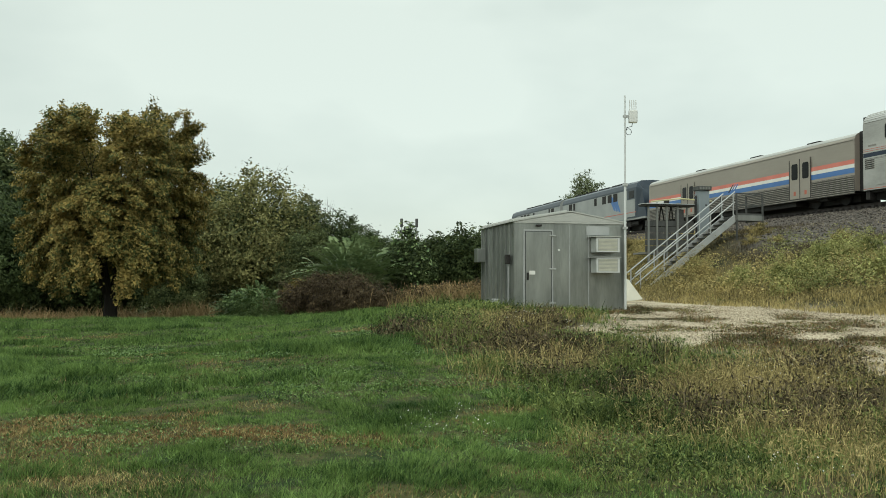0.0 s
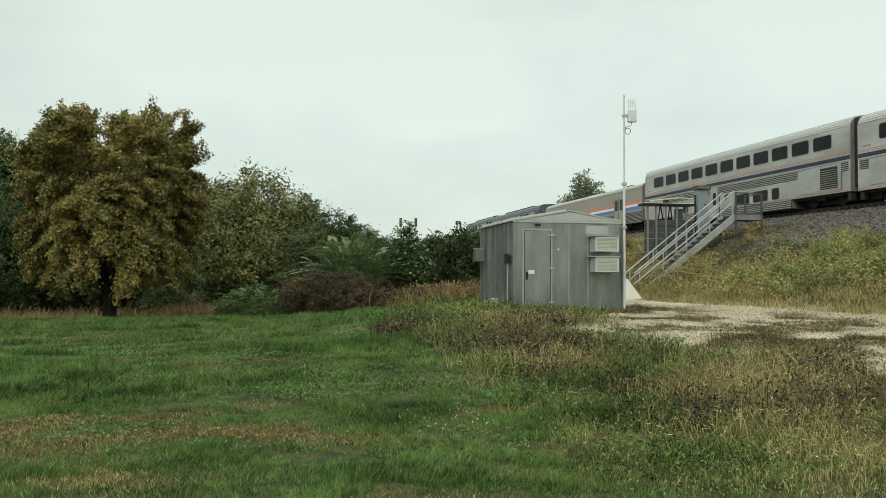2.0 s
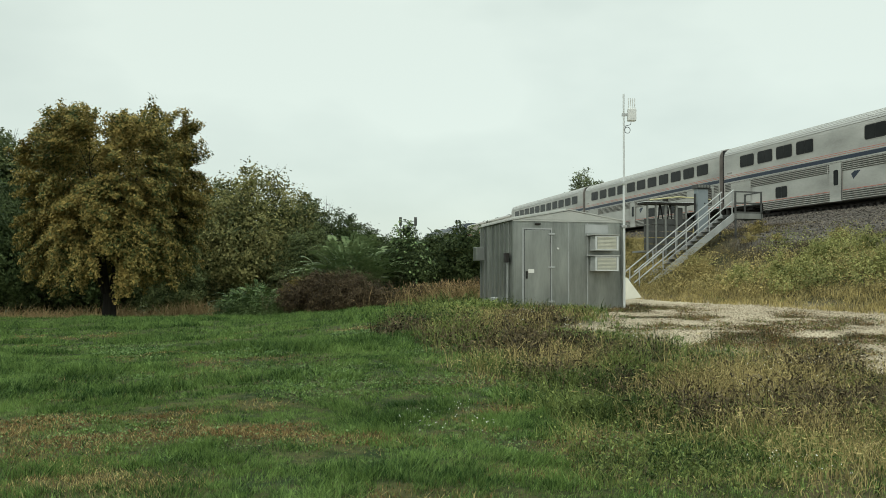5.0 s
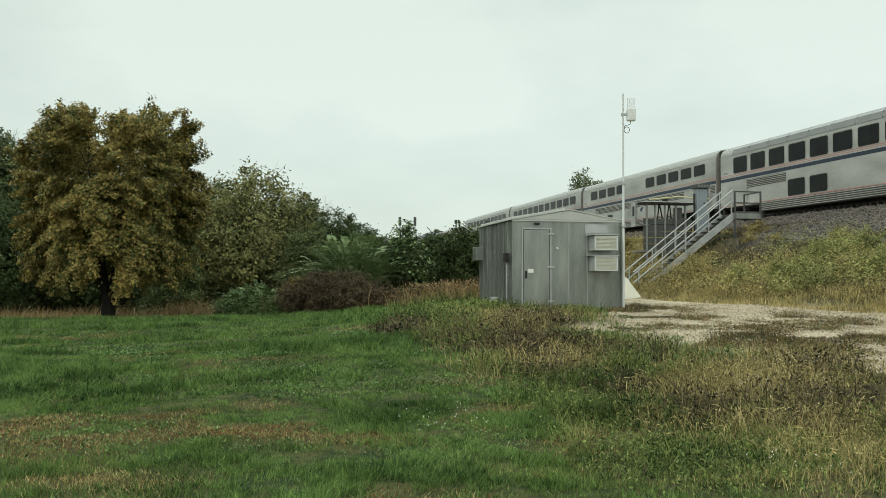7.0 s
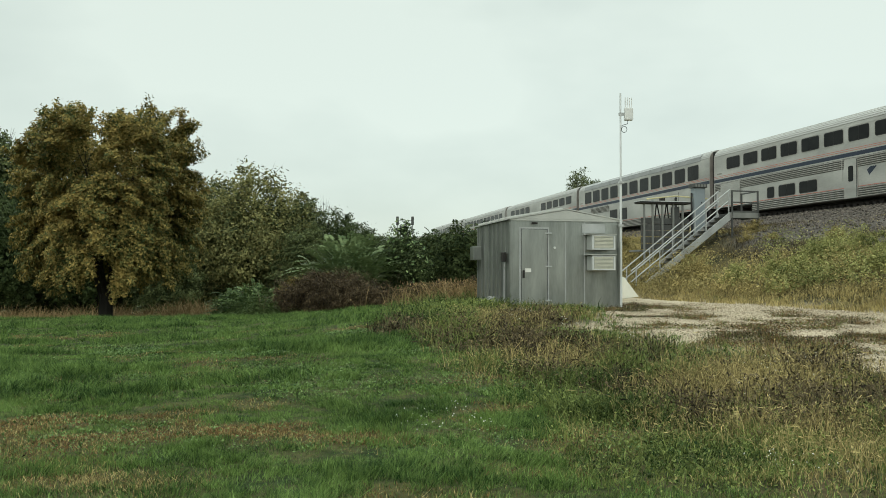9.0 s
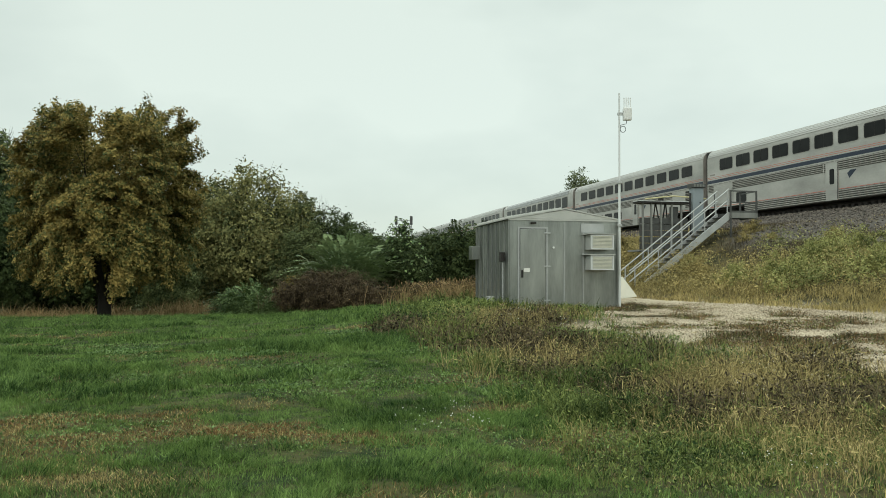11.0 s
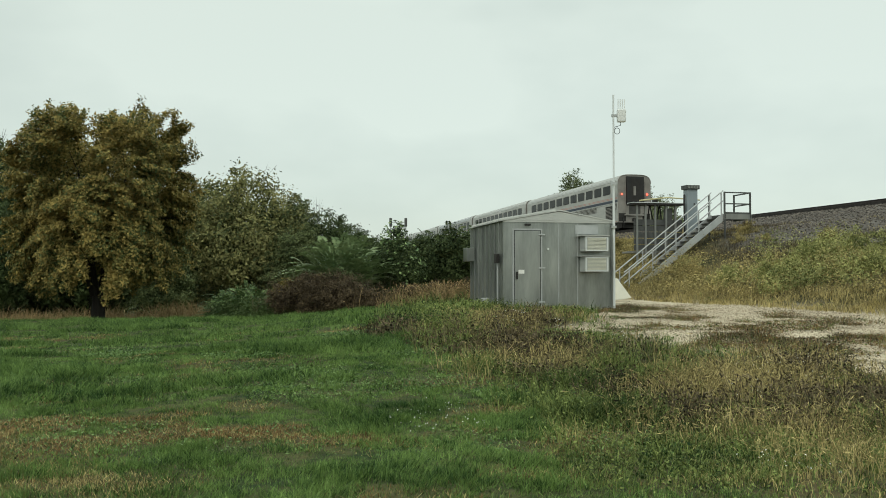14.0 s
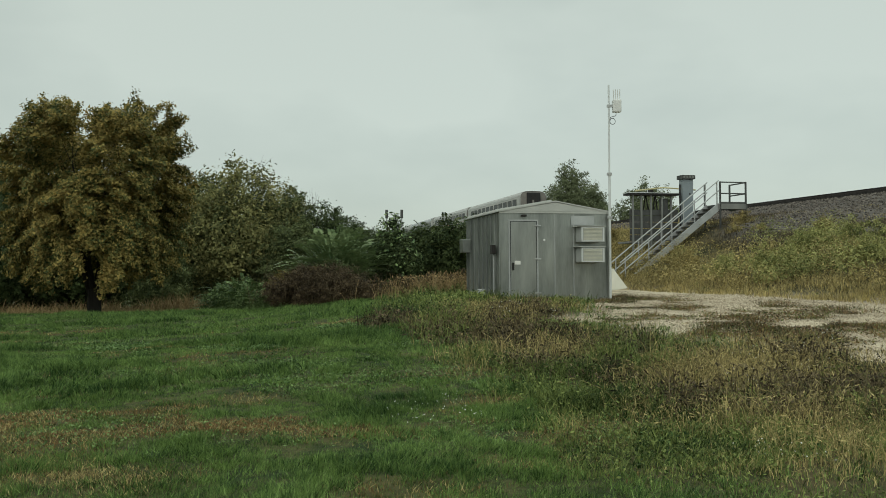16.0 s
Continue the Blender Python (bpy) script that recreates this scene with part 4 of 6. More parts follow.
def build_maple():
    x, y = -14.55, 38.0
    z = float(ground_z(x, y))
    t = thing("maple_tree", pose(x, y, z), "round maple tree turning yellow and orange behind the lawn", "tree")
    trunk = bmesh.new()
    # a short stout bole that forks low into limbs
    rod((0, 0, -0.3), (0.0, 0, 0.35), 0.36, trunk, 12, 0.3)
    rod((0, 0, 0.3), (0.02, 0, 1.25), 0.3, trunk, 12, 0.27)
    rng = random.Random(3)
    for k, (dx, dy, r) in enumerate(((-0.55, 0.1, 0.2), (0.6, -0.1, 0.19), (0.1, 0.5, 0.16), (-0.1, -0.45, 0.14))):
        p, d, rr = Vector((0.12 * dx, 0.12 * dy, 1.0 + 0.08 * k)), Vector((dx, dy, 1.5)).normalized(), r
        for i in range(5):
            q = p + d * 1.1
            rod(p, q, rr, trunk, 8, rr * 0.76)
            for _ in range(3):
                f = (d + Vector((rng.uniform(-1, 1), rng.uniform(-1, 1), rng.uniform(-0.2, 0.6)))).normalized()
                e = q + f * rng.uniform(0.9, 1.5)
                rod(q, e, rr * 0.4, trunk, 6, rr * 0.12)
                rod(e, e + (f + Vector((rng.uniform(-0.6, 0.6), rng.uniform(-0.6, 0.6), 0.3))).normalized() * 0.8, rr * 0.13, trunk, 5, 0.008)
            p, rr = q, rr * 0.76
            d = (d + Vector((rng.uniform(-0.2, 0.2), rng.uniform(-0.2, 0.2), 0.15))).normalized()
    part("trunk", trunk, BARK, t, "dark forked trunk and limbs")
    part("crown", maple_crown(), MAPLE, t, "olive and orange leaves")


build_maple()


def tree_kind(name, label, mat, seed, height, width, leaves, size, shape):
    """A woodland tree; shape: blobs as fractions of width and height."""
    t = thing(name, pose(0, 0, -50), label, "tree", "trees of the wood")
    part("trunk", limbs(height, width * 0.4, seed, 0.02 * height, 9, 0.3), BARK, t)
    blobs = [(bx * width, by * width, bz * height, br * width, br * width, bh * height) for bx, by, bz, br, bh in shape]
    part("crown", foliage("crown", blobs, leaves, size, mat, seed + 7, 0.4, 0.2, 70, 0.17), mat, t)
    return t


SHAPE_A = [(0, 0, 0.55, 0.42, 0.42), (-0.22, 0, 0.72, 0.24, 0.22), (0.2, 0.1, 0.78, 0.24, 0.2), (0.05, -0.2, 0.4, 0.36, 0.3), (0.26, -0.1, 0.45, 0.25, 0.28), (-0.28, -0.1, 0.42, 0.24, 0.28)]
SHAPE_B = [(0, 0, 0.5, 0.38, 0.45), (0.1, 0, 0.82, 0.2, 0.16), (-0.15, 0.05, 0.7, 0.25, 0.25), (0.24, -0.1, 0.38, 0.26, 0.3), (-0.25, -0.05, 0.35, 0.26, 0.3)]
SHAPE_D = [(0, 0, 0.82, 0.26, 0.17), (0.02, 0, 0.64, 0.4, 0.22), (0.22, 0, 0.5, 0.38, 0.24), (-0.24, 0, 0.5, 0.36, 0.22), (0, 0, 0.35, 0.45, 0.3)]
SHAPE_E = [(0, 0, 0.5, 0.46, 0.44), (0, 0, 0.74, 0.32, 0.25), (-0.24, 0, 0.62, 0.26, 0.26), (0.25, 0.05, 0.6, 0.27, 0.26), (0.05, -0.25, 0.42, 0.34, 0.34), (-0.1, 0.2, 0.4, 0.36, 0.34)]


def place(t, x, y, turn, size, first):
    """Set the thing itself, or a copy of it, on the ground."""
    m = pose(x, y, float(ground_z(x, y)) - 0.1, 0, 0, turn) @ Matrix.Scale(size, 4)
    if first:
        t.matrix_world = m
        return t
    c = copy_thing(t, pose(x, y, float(ground_z(x, y)) - 0.1, 0, 0, turn))
    c.scale = (size, size, size)
    return c


def build_woods():
    dark = tree_kind("woodland_tree", "dense dark green tree of the wood behind the lawn", LEAF_DARK, 61, 10, 8, 30000, 0.125, SHAPE_A)
    mid = tree_kind("woodland_tree", "dull green broadleaf tree of the wood", LEAF_MID, 62, 10, 8, 30000, 0.125, SHAPE_B)
    olive = tree_kind("woodland_tree", "tree with thinning yellowing olive leaves", LEAF_OLIVE, 63, 10, 8.5, 36000, 0.12, SHAPE_E)
    spots = [(mid, -37, 58, 1.24), (mid, -30.5, 60, 1.3), (dark, -28, 51, 0.95), (dark, -22.5, 57, 1.0), (mid, -20.5, 61, 1.02),
             (olive, -13.0, 59, 1.04), (mid, -16.6, 63, 0.98), (mid, -10.2, 61, 0.86), (dark, -8.4, 64, 0.8), (dark, -6.6, 67, 0.7), (mid, -8.6, 56, 0.62), (mid, -16.4, 52, 0.62),
             (dark, -5.0, 70, 0.62), (mid, -3.2, 74, 0.56), (dark, -4.2, 60, 0.5), (mid, -1.6, 66, 0.45), (dark, -34, 47, 0.8)]
    seen = set()
    rng = random.Random(9)
    for t, x, y, k in spots:
        place(t, x, y, rng.uniform(0, 360), k, t not in seen)
        seen.add(t)
    x, y = -8.3, 62.0
    bare = thing("bare_tree", pose(x, y, float(ground_z(x, y)) - 0.1), "half-bare tree with thin grey twigs in the wood", "tree", "trees of the wood")
    part("trunk", limbs(8.4, 2.6, 5, 0.1, 24, 0.5), BARK, bare, "thin bare trunk and twigs")
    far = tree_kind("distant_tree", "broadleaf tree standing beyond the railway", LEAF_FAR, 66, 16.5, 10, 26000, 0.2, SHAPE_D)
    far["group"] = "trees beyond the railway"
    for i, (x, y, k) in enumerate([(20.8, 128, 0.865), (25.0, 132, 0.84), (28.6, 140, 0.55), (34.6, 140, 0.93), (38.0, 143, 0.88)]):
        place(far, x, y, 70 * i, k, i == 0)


build_woods()


def shrub(name, x, y, blobs, leaves, size, mat, seed, label, hollow=0.3, stems=8, wood=None):
    t = thing(name, pose(x, y, float(ground_z(x, y))), label, "shrub")
    bm = bmesh.new()
    rng = random.Random(seed)
    for _ in range(stems):
        b = rng.choice(blobs)
        rod((b[0] * 0.4 + rng.uniform(-0.2, 0.2), b[1] * 0.4, -0.1), (b[0] + rng.uniform(-0.5, 0.5) * b[3], b[1], b[2] + b[5] * rng.uniform(0.2, 0.9)), 0.03, bm, 5, 0.008)
    part("stems", bm, wood or BARK, t)
    part("leaves", foliage("leaves", blobs, leaves, size, mat, seed, hollow, 0.15, 60, 0.22), mat, t)
    return t


def build_understory():
    """A dark fringe of bushes that closes the foot of the wood."""
    t = thing("understory_bush", pose(0, 0, 0), "dark shaded bush at the foot of the wood", "bush", "bushes under the trees")
    b = bmesh.new()
    for k in range(7):
        rod((0.2 * k - 0.6, 0, -0.1), (0.6 * k - 1.8, 0.1, 2.2), 0.04, b, 5, 0.01)
    part("stems", b, BARK, t)
    blobs = [(0, 0, 1.2, 1.7, 1.2, 1.4), (-1.6, 0.2, 1.0, 1.3, 1.1, 1.2), (1.6, -0.1, 1.1, 1.3, 1.1, 1.3), (0.4, 0.3, 2.3, 1.2, 1.0, 0.9)]
    part("leaves", foliage("leaves", blobs, 8500, 0.1, LEAF_MID, 91, 0.1, 0.15, 50, 0.22), LEAF_MID, t)
    rng = random.Random(92)
    for i in range(13):
        x = -46 + i * 3.4
        place(t, x, 61 + rng.uniform(-2, 2) - 0.1 * abs(x + 20), rng.uniform(0, 360), rng.uniform(0.9, 1.35), i == 0)


build_understory()


def spread_fronds(t, rng, n, centre, radii, length, leaf, mat, seed, rise=0.5, label="long drooping compound leaves"):
    """Compound leaves that stand out all over a rounded bush."""
    d = rng.normal(0, 1, (n, 3))
    d[:, 2] = np.abs(d[:, 2]) * 0.9 + 0.02
    d /= np.linalg.norm(d, axis=1)[:, None]
    roots = np.array(centre) + d * np.array(radii) * rng.uniform(0.6, 0.98, (n, 1))
    aim = d * np.array([1, 1, 0.35]) + np.array([0, 0, rise]) + rng.normal(0, 0.25, (n, 3))
    tagged(part("fronds", fronds("fronds", roots, aim, length, 11, leaf, mat, seed), mat, t, label), kind="stuff")


def build_shrubs():
    rng = np.random.default_rng(70)
    t = shrub("green_shrub", -8.35, 39, [(0, 0, 0.75, 1.55, 1.2, 0.85), (0.9, 0, 0.45, 1.1, 0.9, 0.6), (-0.9, 0, 0.5, 0.9, 0.9, 0.65)], 15000, 0.05, LEAF_FRESH, 71, "rounded fresh green shrub at the lawn edge")
    spread_fronds(t, rng, 330, (0.1, 0, 0.35), (2.0, 1.4, 1.25), 0.62, 0.13, LEAF_FRESH, 171, 0.25)
    br = shrub("bramble_thicket", -3.75, 31.5, [(-0.1, 0, 0.65, 1.75, 1.1, 0.75), (-1.5, 0, 0.5, 0.9, 1.0, 0.6), (1.3, 0, 0.5, 1.0, 1.0, 0.6), (0.3, -0.6, 0.3, 2.0, 0.8, 0.4), (0.2, 0.2, 1.05, 1.1, 0.7, 0.55), (-0.8, 0, 0.95, 0.8, 0.6, 0.5)], 46000, 0.034, BRAMBLE, 72, "maroon-brown bramble thicket with dying leaves", 0.15, 40)
    q = np.stack([rng.normal(0, 1.0, 300), rng.normal(0, 0.5, 300), rng.uniform(0, 0.3, 300)], 1)
    tagged(part("cane_tangle", plumes("cane_tangle", q, 1.5, 0.011, 0.6, WEED_BROWN, 70, 2, 0.1), WEED_BROWN, br, "thin arching brown canes"), kind="stuff")
    shrub("bramble_thicket", -5.1, 32.2, [(0, 0, 1.0, 0.75, 0.6, 0.5), (0.8, 0.2, 1.2, 0.6, 0.5, 0.4), (-0.5, 0, 0.75, 0.5, 0.5, 0.5)], 6500, 0.038, BRAMBLE_Y, 73, "bramble thicket with yellow-orange leaf tips", 0.1)
    t = shrub("sumac_bush", -3.9, 36, [(0, 0, 1.3, 1.4, 1.0, 1.1), (0.7, 0, 1.9, 0.7, 0.7, 0.7), (-1, 0, 1.1, 0.9, 0.8, 0.8)], 11000, 0.06, LEAF_FRESH, 74, "tall sumac bush with long green leaves")
    spread_fronds(t, rng, 210, (0.1, 0, 1.2), (1.75, 1.2, 1.75), 0.95, 0.26, SUMAC, 174, 0.75)
    t = shrub("mulberry_bush", -1.75, 37, [(0, 0, 1.4, 1.0, 1.0, 1.4), (0.1, 0, 2.7, 0.5, 0.5, 0.75), (0.6, -0.3, 1.2, 0.9, 0.8, 1.2)], 16000, 0.06, LEAF_DARK, 75, "upright green mulberry bush beside the brambles")
    d = rng.normal(0, 1, (420, 3))
    d /= np.linalg.norm(d, axis=1)[:, None]
    q = np.where(rng.uniform(0, 1, (420, 1)) < 0.5, np.array([[0.1, 0, 2.75]]) + d * np.array([0.6, 0.55, 0.85]), np.array([[0.4, -0.3, 1.4]]) + d * np.array([1.1, 0.95, 1.3]))
    tagged(part("broad_leaves", heads("broad_leaves", q, 0.085, LEAF_FRESH, 175, d + np.array([0, 0, 0.4]), 0.4), LEAF_FRESH, t, "large bright green lobed leaves"), kind="stuff")
    for x, y, blobs, n, seed, tip, label in (
            (0.6, 40, [(0, 0, 1.5, 1.5, 1.2, 1.5), (0.8, 0, 2.0, 0.9, 0.9, 0.9), (-0.9, 0, 1.6, 0.9, 0.9, 1.2)], 26000, 76, 2.9, "dark leafy bush behind the metal shed"),
            (2.6, 43, [(0, 0, 1.7, 1.6, 1.2, 1.6), (0.9, 0, 1.6, 0.9, 0.9, 1.2)], 20000, 77, 3.1, "dark leafy bush close behind the shed's corner"),
            (-0.9, 42, [(0, 0, 1.4, 1.6, 1.2, 1.4), (0.4, 0, 2.2, 0.8, 0.7, 0.7)], 20000, 78, 2.6, "dark green bush at the wood's edge")):
        t = shrub("hedge_bush", x, y, blobs, n, 0.07, LEAF_DARK, seed, label)
        spread_fronds(t, rng, 70, (0, 0, tip - 1.3), (1.5, 1.0, 1.45), 0.8, 0.19, LEAF_MID, seed + 100, 0.8, "feathery upright fronds at the top")
    shrub("red_weed_bush", -0.2, 29, [(0, 0, 0.3, 1.3, 0.8, 0.42), (1.2, 0, 0.3, 0.8, 0.8, 0.45)], 13000, 0.032, BRAMBLE, 79, "low reddish weeds beside the metal shed", 0.1, 30)
    q = stones_on(rng.normal(0.5, 0.9, 260), rng.normal(28.4, 0.5, 260))
    tagged(new("russet_weeds", plumes("russet_weeds", q, 0.75, 0.012, 0.5, REED, 180, 5, 0.12, 0.013, "russet_seed_heads", REED, "dry russet seed heads beside the shed")), "russet dry weeds beside the metal shed", "weeds", kind="stuff")
    clump = shrub("weed_clump", 12.6, 27.6, [(0, 0, 0.25, 0.8, 0.7, 0.45), (0.5, 0, 0.4, 0.5, 0.45, 0.4), (-0.45, 0.1, 0.35, 0.5, 0.45, 0.35)], 5200, 0.026, BANK_GREEN, 82, "clump of yellow-green weeds on the railway bank", 0.15, 14, BANK_GREEN)
    clump["group"] = "weed clumps on the bank"
    rng = np.random.default_rng(83)
    for k in range(11):
        sv, dv = rng.uniform(-32, -18.5), rng.uniform(13.4, 17.0)
        place(clump, TX + sv * EX - dv * NX, TY + sv * EY - dv * NY, rng.uniform(0, 360), rng.uniform(0.6, 1.25), False)
    low = shrub("straw_clump", 9.6, 33.0, [(0, 0, 0.3, 0.7, 0.6, 0.4), (0.4, 0, 0.45, 0.4, 0.4, 0.3)], 4200, 0.028, BANK_GRASS, 84, "clump of straw-coloured weeds on the railway bank", 0.15, 14, BANK_GRASS)
    low["group"] = "weed clumps on the bank"
    for k in range(18):
        sv, dv = rng.uniform(-30, -6), rng.uniform(12.0, 17.6)
        place(low, TX + sv * EX - dv * NX, TY + sv * EY - dv * NY, rng.uniform(0, 360), rng.uniform(0.5, 1.1), False)
    rng = np.random.default_rng(80)
    p = scatter(rng, 6000, -34, -5, 40, 47, lambda x, y: 0.7 + 0 * x)
    tagged(new("reeds", plumes("reeds", p[::2], (0.75 + 0.6 * smooth(-0.4, 0.6, wave(p[:, 0], p[:, 1], 0.8, 82)))[::2], 0.022, 0.7, REED, 81, 6, 0.2)), "russet dry reeds in front of the wood", "reeds", kind="stuff")


build_shrubs()

# ---- the shed with its mast ----


def build_shed():
    ox, oy, turn = 1.88, 22.8, 11.0
    W, D, H = 3.02, 3.7, 2.36
    z = 0.46
    t = thing("equipment_shed", pose(ox, oy, z, 0, 0, turn), "galvanised steel trackside equipment shed with a shallow gable roof", "shed")
    part("slab", box(-0.06, W + 0.06, -0.06, D + 0.06, -0.25, 0.0), STONE, t, "concrete slab")
    part("front_wall", extrude([(0, 0), (W, 0), (W, H), (W / 2, H + 0.26), (0, H)], 0, 0.05), SHED, t)
    part("back_wall", extrude([(0, 0), (W, 0), (W, H), (W / 2, H + 0.26), (0, H)], D - 0.05, D), SHED, t)
    for x0, x1 in ((0, 0.05), (W - 0.05, W)):
        part("side_wall", box(x0, x1, 0.052, D - 0.052, 0, H), SHED, t)
    for k in range(9):
        y = 0.03 + k * (D - 0.06) / 8
        part("wall_rib", box(-0.045, -0.002, y - 0.022, y + 0.022, 0.02, H - 0.03, bevel=0.006), SHED, t)
    part("corner_trim", box(-0.012, 0.05, -0.014, -0.002, 0, H), SHED, t)
    part("corner_trim", box(W - 0.05, W + 0.012, -0.014, -0.002, 0, H), SHED, t)
    for x in (1.49, 2.02):
        part("panel_seam", box(x - 0.012, x + 0.012, -0.014, -0.002, 0.02, H - 0.05), GALV, t)
    part("eave_trim", box(-0.05, W + 0.05, -0.03, -0.004, H - 0.03, H + 0.02), SHED_ROOF, t)
    for sgn in (0, 1):
        pr = [(-0.07, H + 0.0), (W / 2, H + 0.28), (W / 2, H + 0.31), (-0.07, H + 0.035)]
        pr = [(W - x, zz) for x, zz in pr] if sgn else pr
        part("roof_panel", extrude(pr, -0.05, D + 0.05), SHED_ROOF, t)
    gable = extrude([(0.02, H + 0.021), (W - 0.02, H + 0.021), (W / 2, H + 0.265)], -0.034, -0.004)
    part("gable_panel", gable, SHED_ROOF, t, "pale gable panel")
    for k in range(6):
        y = 0.3 + k * 0.62
        b = bmesh.new()
        bar((-0.07, y, H + 0.055), (W / 2, y, H + 0.335), 0.05, 0.05, b)
        part("roof_seam", b, SHED_ROOF, t)
    # the door
    d = part("door", box(0.27, 0.97, -0.03, -0.003, 0.06, 2.1, bevel=0.006), SHED_DOOR, t, "plain grey steel door, closed")
    fr = bmesh.new()
    for q in ((0.21, 0.262, 0.02, 2.16), (0.978, 1.03, 0.02, 2.16), (0.262, 0.978, 2.108, 2.16)):
        box(q[0], q[1], -0.022, -0.003, q[2], q[3], fr)
    part("door_frame", fr, GALV, t)
    # dark strips put in for the shade of the gap round the door
    gp = bmesh.new()
    for q in ((0.255, 0.2695, 0.05, 2.115), (0.9705, 0.985, 0.05, 2.115), (0.2695, 0.9705, 2.1005, 2.115)):
        box(q[0], q[1], -0.0275, -0.0225, q[2], q[3], gp)
    part("door_gap_line", gp, RUBBER, t, "thin dark line for the shaded door gap")
    for zz in (0.22, 1.12, 2.0):
        part("hinge", box(0.92, 1.1, -0.05, -0.031, zz - 0.02, zz + 0.02, bevel=0.005), GALV, d)
    part("handle", box(0.30, 0.345, -0.09, -0.031, 0.82, 1.02, bevel=0.012), DARK, d, "black lever handle")
    part("notice", box(0.37, 0.53, -0.036, -0.0315, 0.97, 1.07), WHITE, d, "small white notice")
    part("door_lamp", box(0.56, 0.7, -0.08, -0.003, 2.24, 2.29, bevel=0.012), DARK, t)
    part("lock_cover", rod((1.19, -0.035, 1.62), (1.19, -0.003, 1.62), 0.03), PLASTIC, t)
    # wall air conditioners with louvred faces
    for zz in (1.02, 1.56):
        a = part("air_conditioner", box(2.08, 2.74, -0.4, -0.003, zz, zz + 0.4, bevel=0.015), VENT, t, "projecting grey wall air conditioner")
        part("hood", extrude([(2.0, zz + 0.405), (2.77, zz + 0.405), (2.77, zz + 0.425), (2.0, zz + 0.425)], -0.44, -0.003), SHED_ROOF, a)
        fm = bmesh.new()
        for q in ((2.09, 2.13, zz + 0.01, zz + 0.39), (2.69, 2.73, zz + 0.01, zz + 0.39), (2.132, 2.688, zz + 0.01, zz + 0.038), (2.132, 2.688, zz + 0.362, zz + 0.39)):
            box(q[0], q[1], -0.416, -0.401, q[2], q[3], fm)
        part("grille_frame", fm, POLE, a, "pale grille frame")
        for k in range(9):
            part("louvre", box(2.15, 2.67, -0.414, -0.401, zz + 0.045 + k * 0.036, zz + 0.068 + k * 0.036), GRILLE, a)
    part("filler_panel", box(1.95, 2.6, -0.02, -0.0145, 2.03, 2.27), GALV, t)
    # fittings on the side wall
    part("junction_box", box(-0.28, -0.047, D - 0.55, D - 0.1, 1.35, 1.75, bevel=0.01), SHED_DOOR, t, "grey metal junction box")
    part("meter_box", box(-0.16, -0.047, 0.32, 0.5, 1.25, 1.5, bevel=0.01), DARK, t, "small dark meter box")
    part("conduit", rod((-0.08, 0.41, 0.05), (-0.08, 0.41, 1.25), 0.02), GALV, t)
    part("gas_valve", box(-0.25, -0.05, 1.4, 1.62, 0.1, 0.3, bevel=0.04), GALV, t)
    # mast at the corner
    mx, my = W - 0.01, -0.12
    m = thing("antenna_mast", pose(*(Matrix.LocRotScale((ox, oy, z), Euler((0, 0, radians(turn))), None) @ Vector((mx, my, 0)))), "slim pale radio mast with a white antenna box by the shed", "antenna mast")
    part("pole", rod((0, 0, -0.3), (0, 0, 3.4), 0.033, None, 10), POLE, m)
    part("upper_pole", rod((0, 0, 3.38), (0, 0, 5.8), 0.025, None, 10), POLE, m)
    part("clamp", box(-0.06, 0.06, -0.06, 0.06, 2.2, 2.26), GALV, m)
    part("clamp", box(-0.06, 0.06, -0.06, 0.06, 3.36, 3.43), GALV, m)
    part("antenna_box", box(0.1, 0.33, -0.09, 0.08, 5.06, 5.4, bevel=0.03), PLASTIC, m, "white plastic antenna box")
    for k in range(4):
        part("whip", rod((0.13 + k * 0.056, 0, 5.39), (0.13 + k * 0.056, 0, 5.68), 0.013, None, 6), PLASTIC, m)
    part("bracket", box(-0.05, 0.11, -0.03, 0.03, 5.2, 5.27), GALV, m)
    cb = bmesh.new()
    pts = [(0.2, 0, 5.06), (0.19, 0, 4.97), (0.04, 0, 4.93)] + [(0.1 + 0.075 * math.cos(radians(k * 36)), 0, 4.82 + 0.085 * math.sin(radians(k * 36))) for k in range(4, 15)]
    for a, b in zip(pts, pts[1:]):
        rod(a, b, 0.008, cb, 6)
    part("cable", cb, RUBBER, m)
    # a cream panel leaning by the foot of the stairs
    px, py = 7.0, 31.6
    pn = new("leaning_panel", mesh_of("leaning_panel", extrude([(-0.75, 0), (0.25, 0.12), (-0.25, 0.85), (-0.8, 0.9)], -0.03, 0.03), CREAM))
    pn.matrix_world = pose(px, py, float(ground_z(px, py)) - 0.02, -12, 0, 12)
    tagged(pn, "cream fibreglass panel leaning in the grass behind the shed", "panel")


build_shed()

# ---- the stairs up the bank ----
SX, SY, SZ, STURN = 12.08, 36.0, 3.98, math.degrees(-TH)


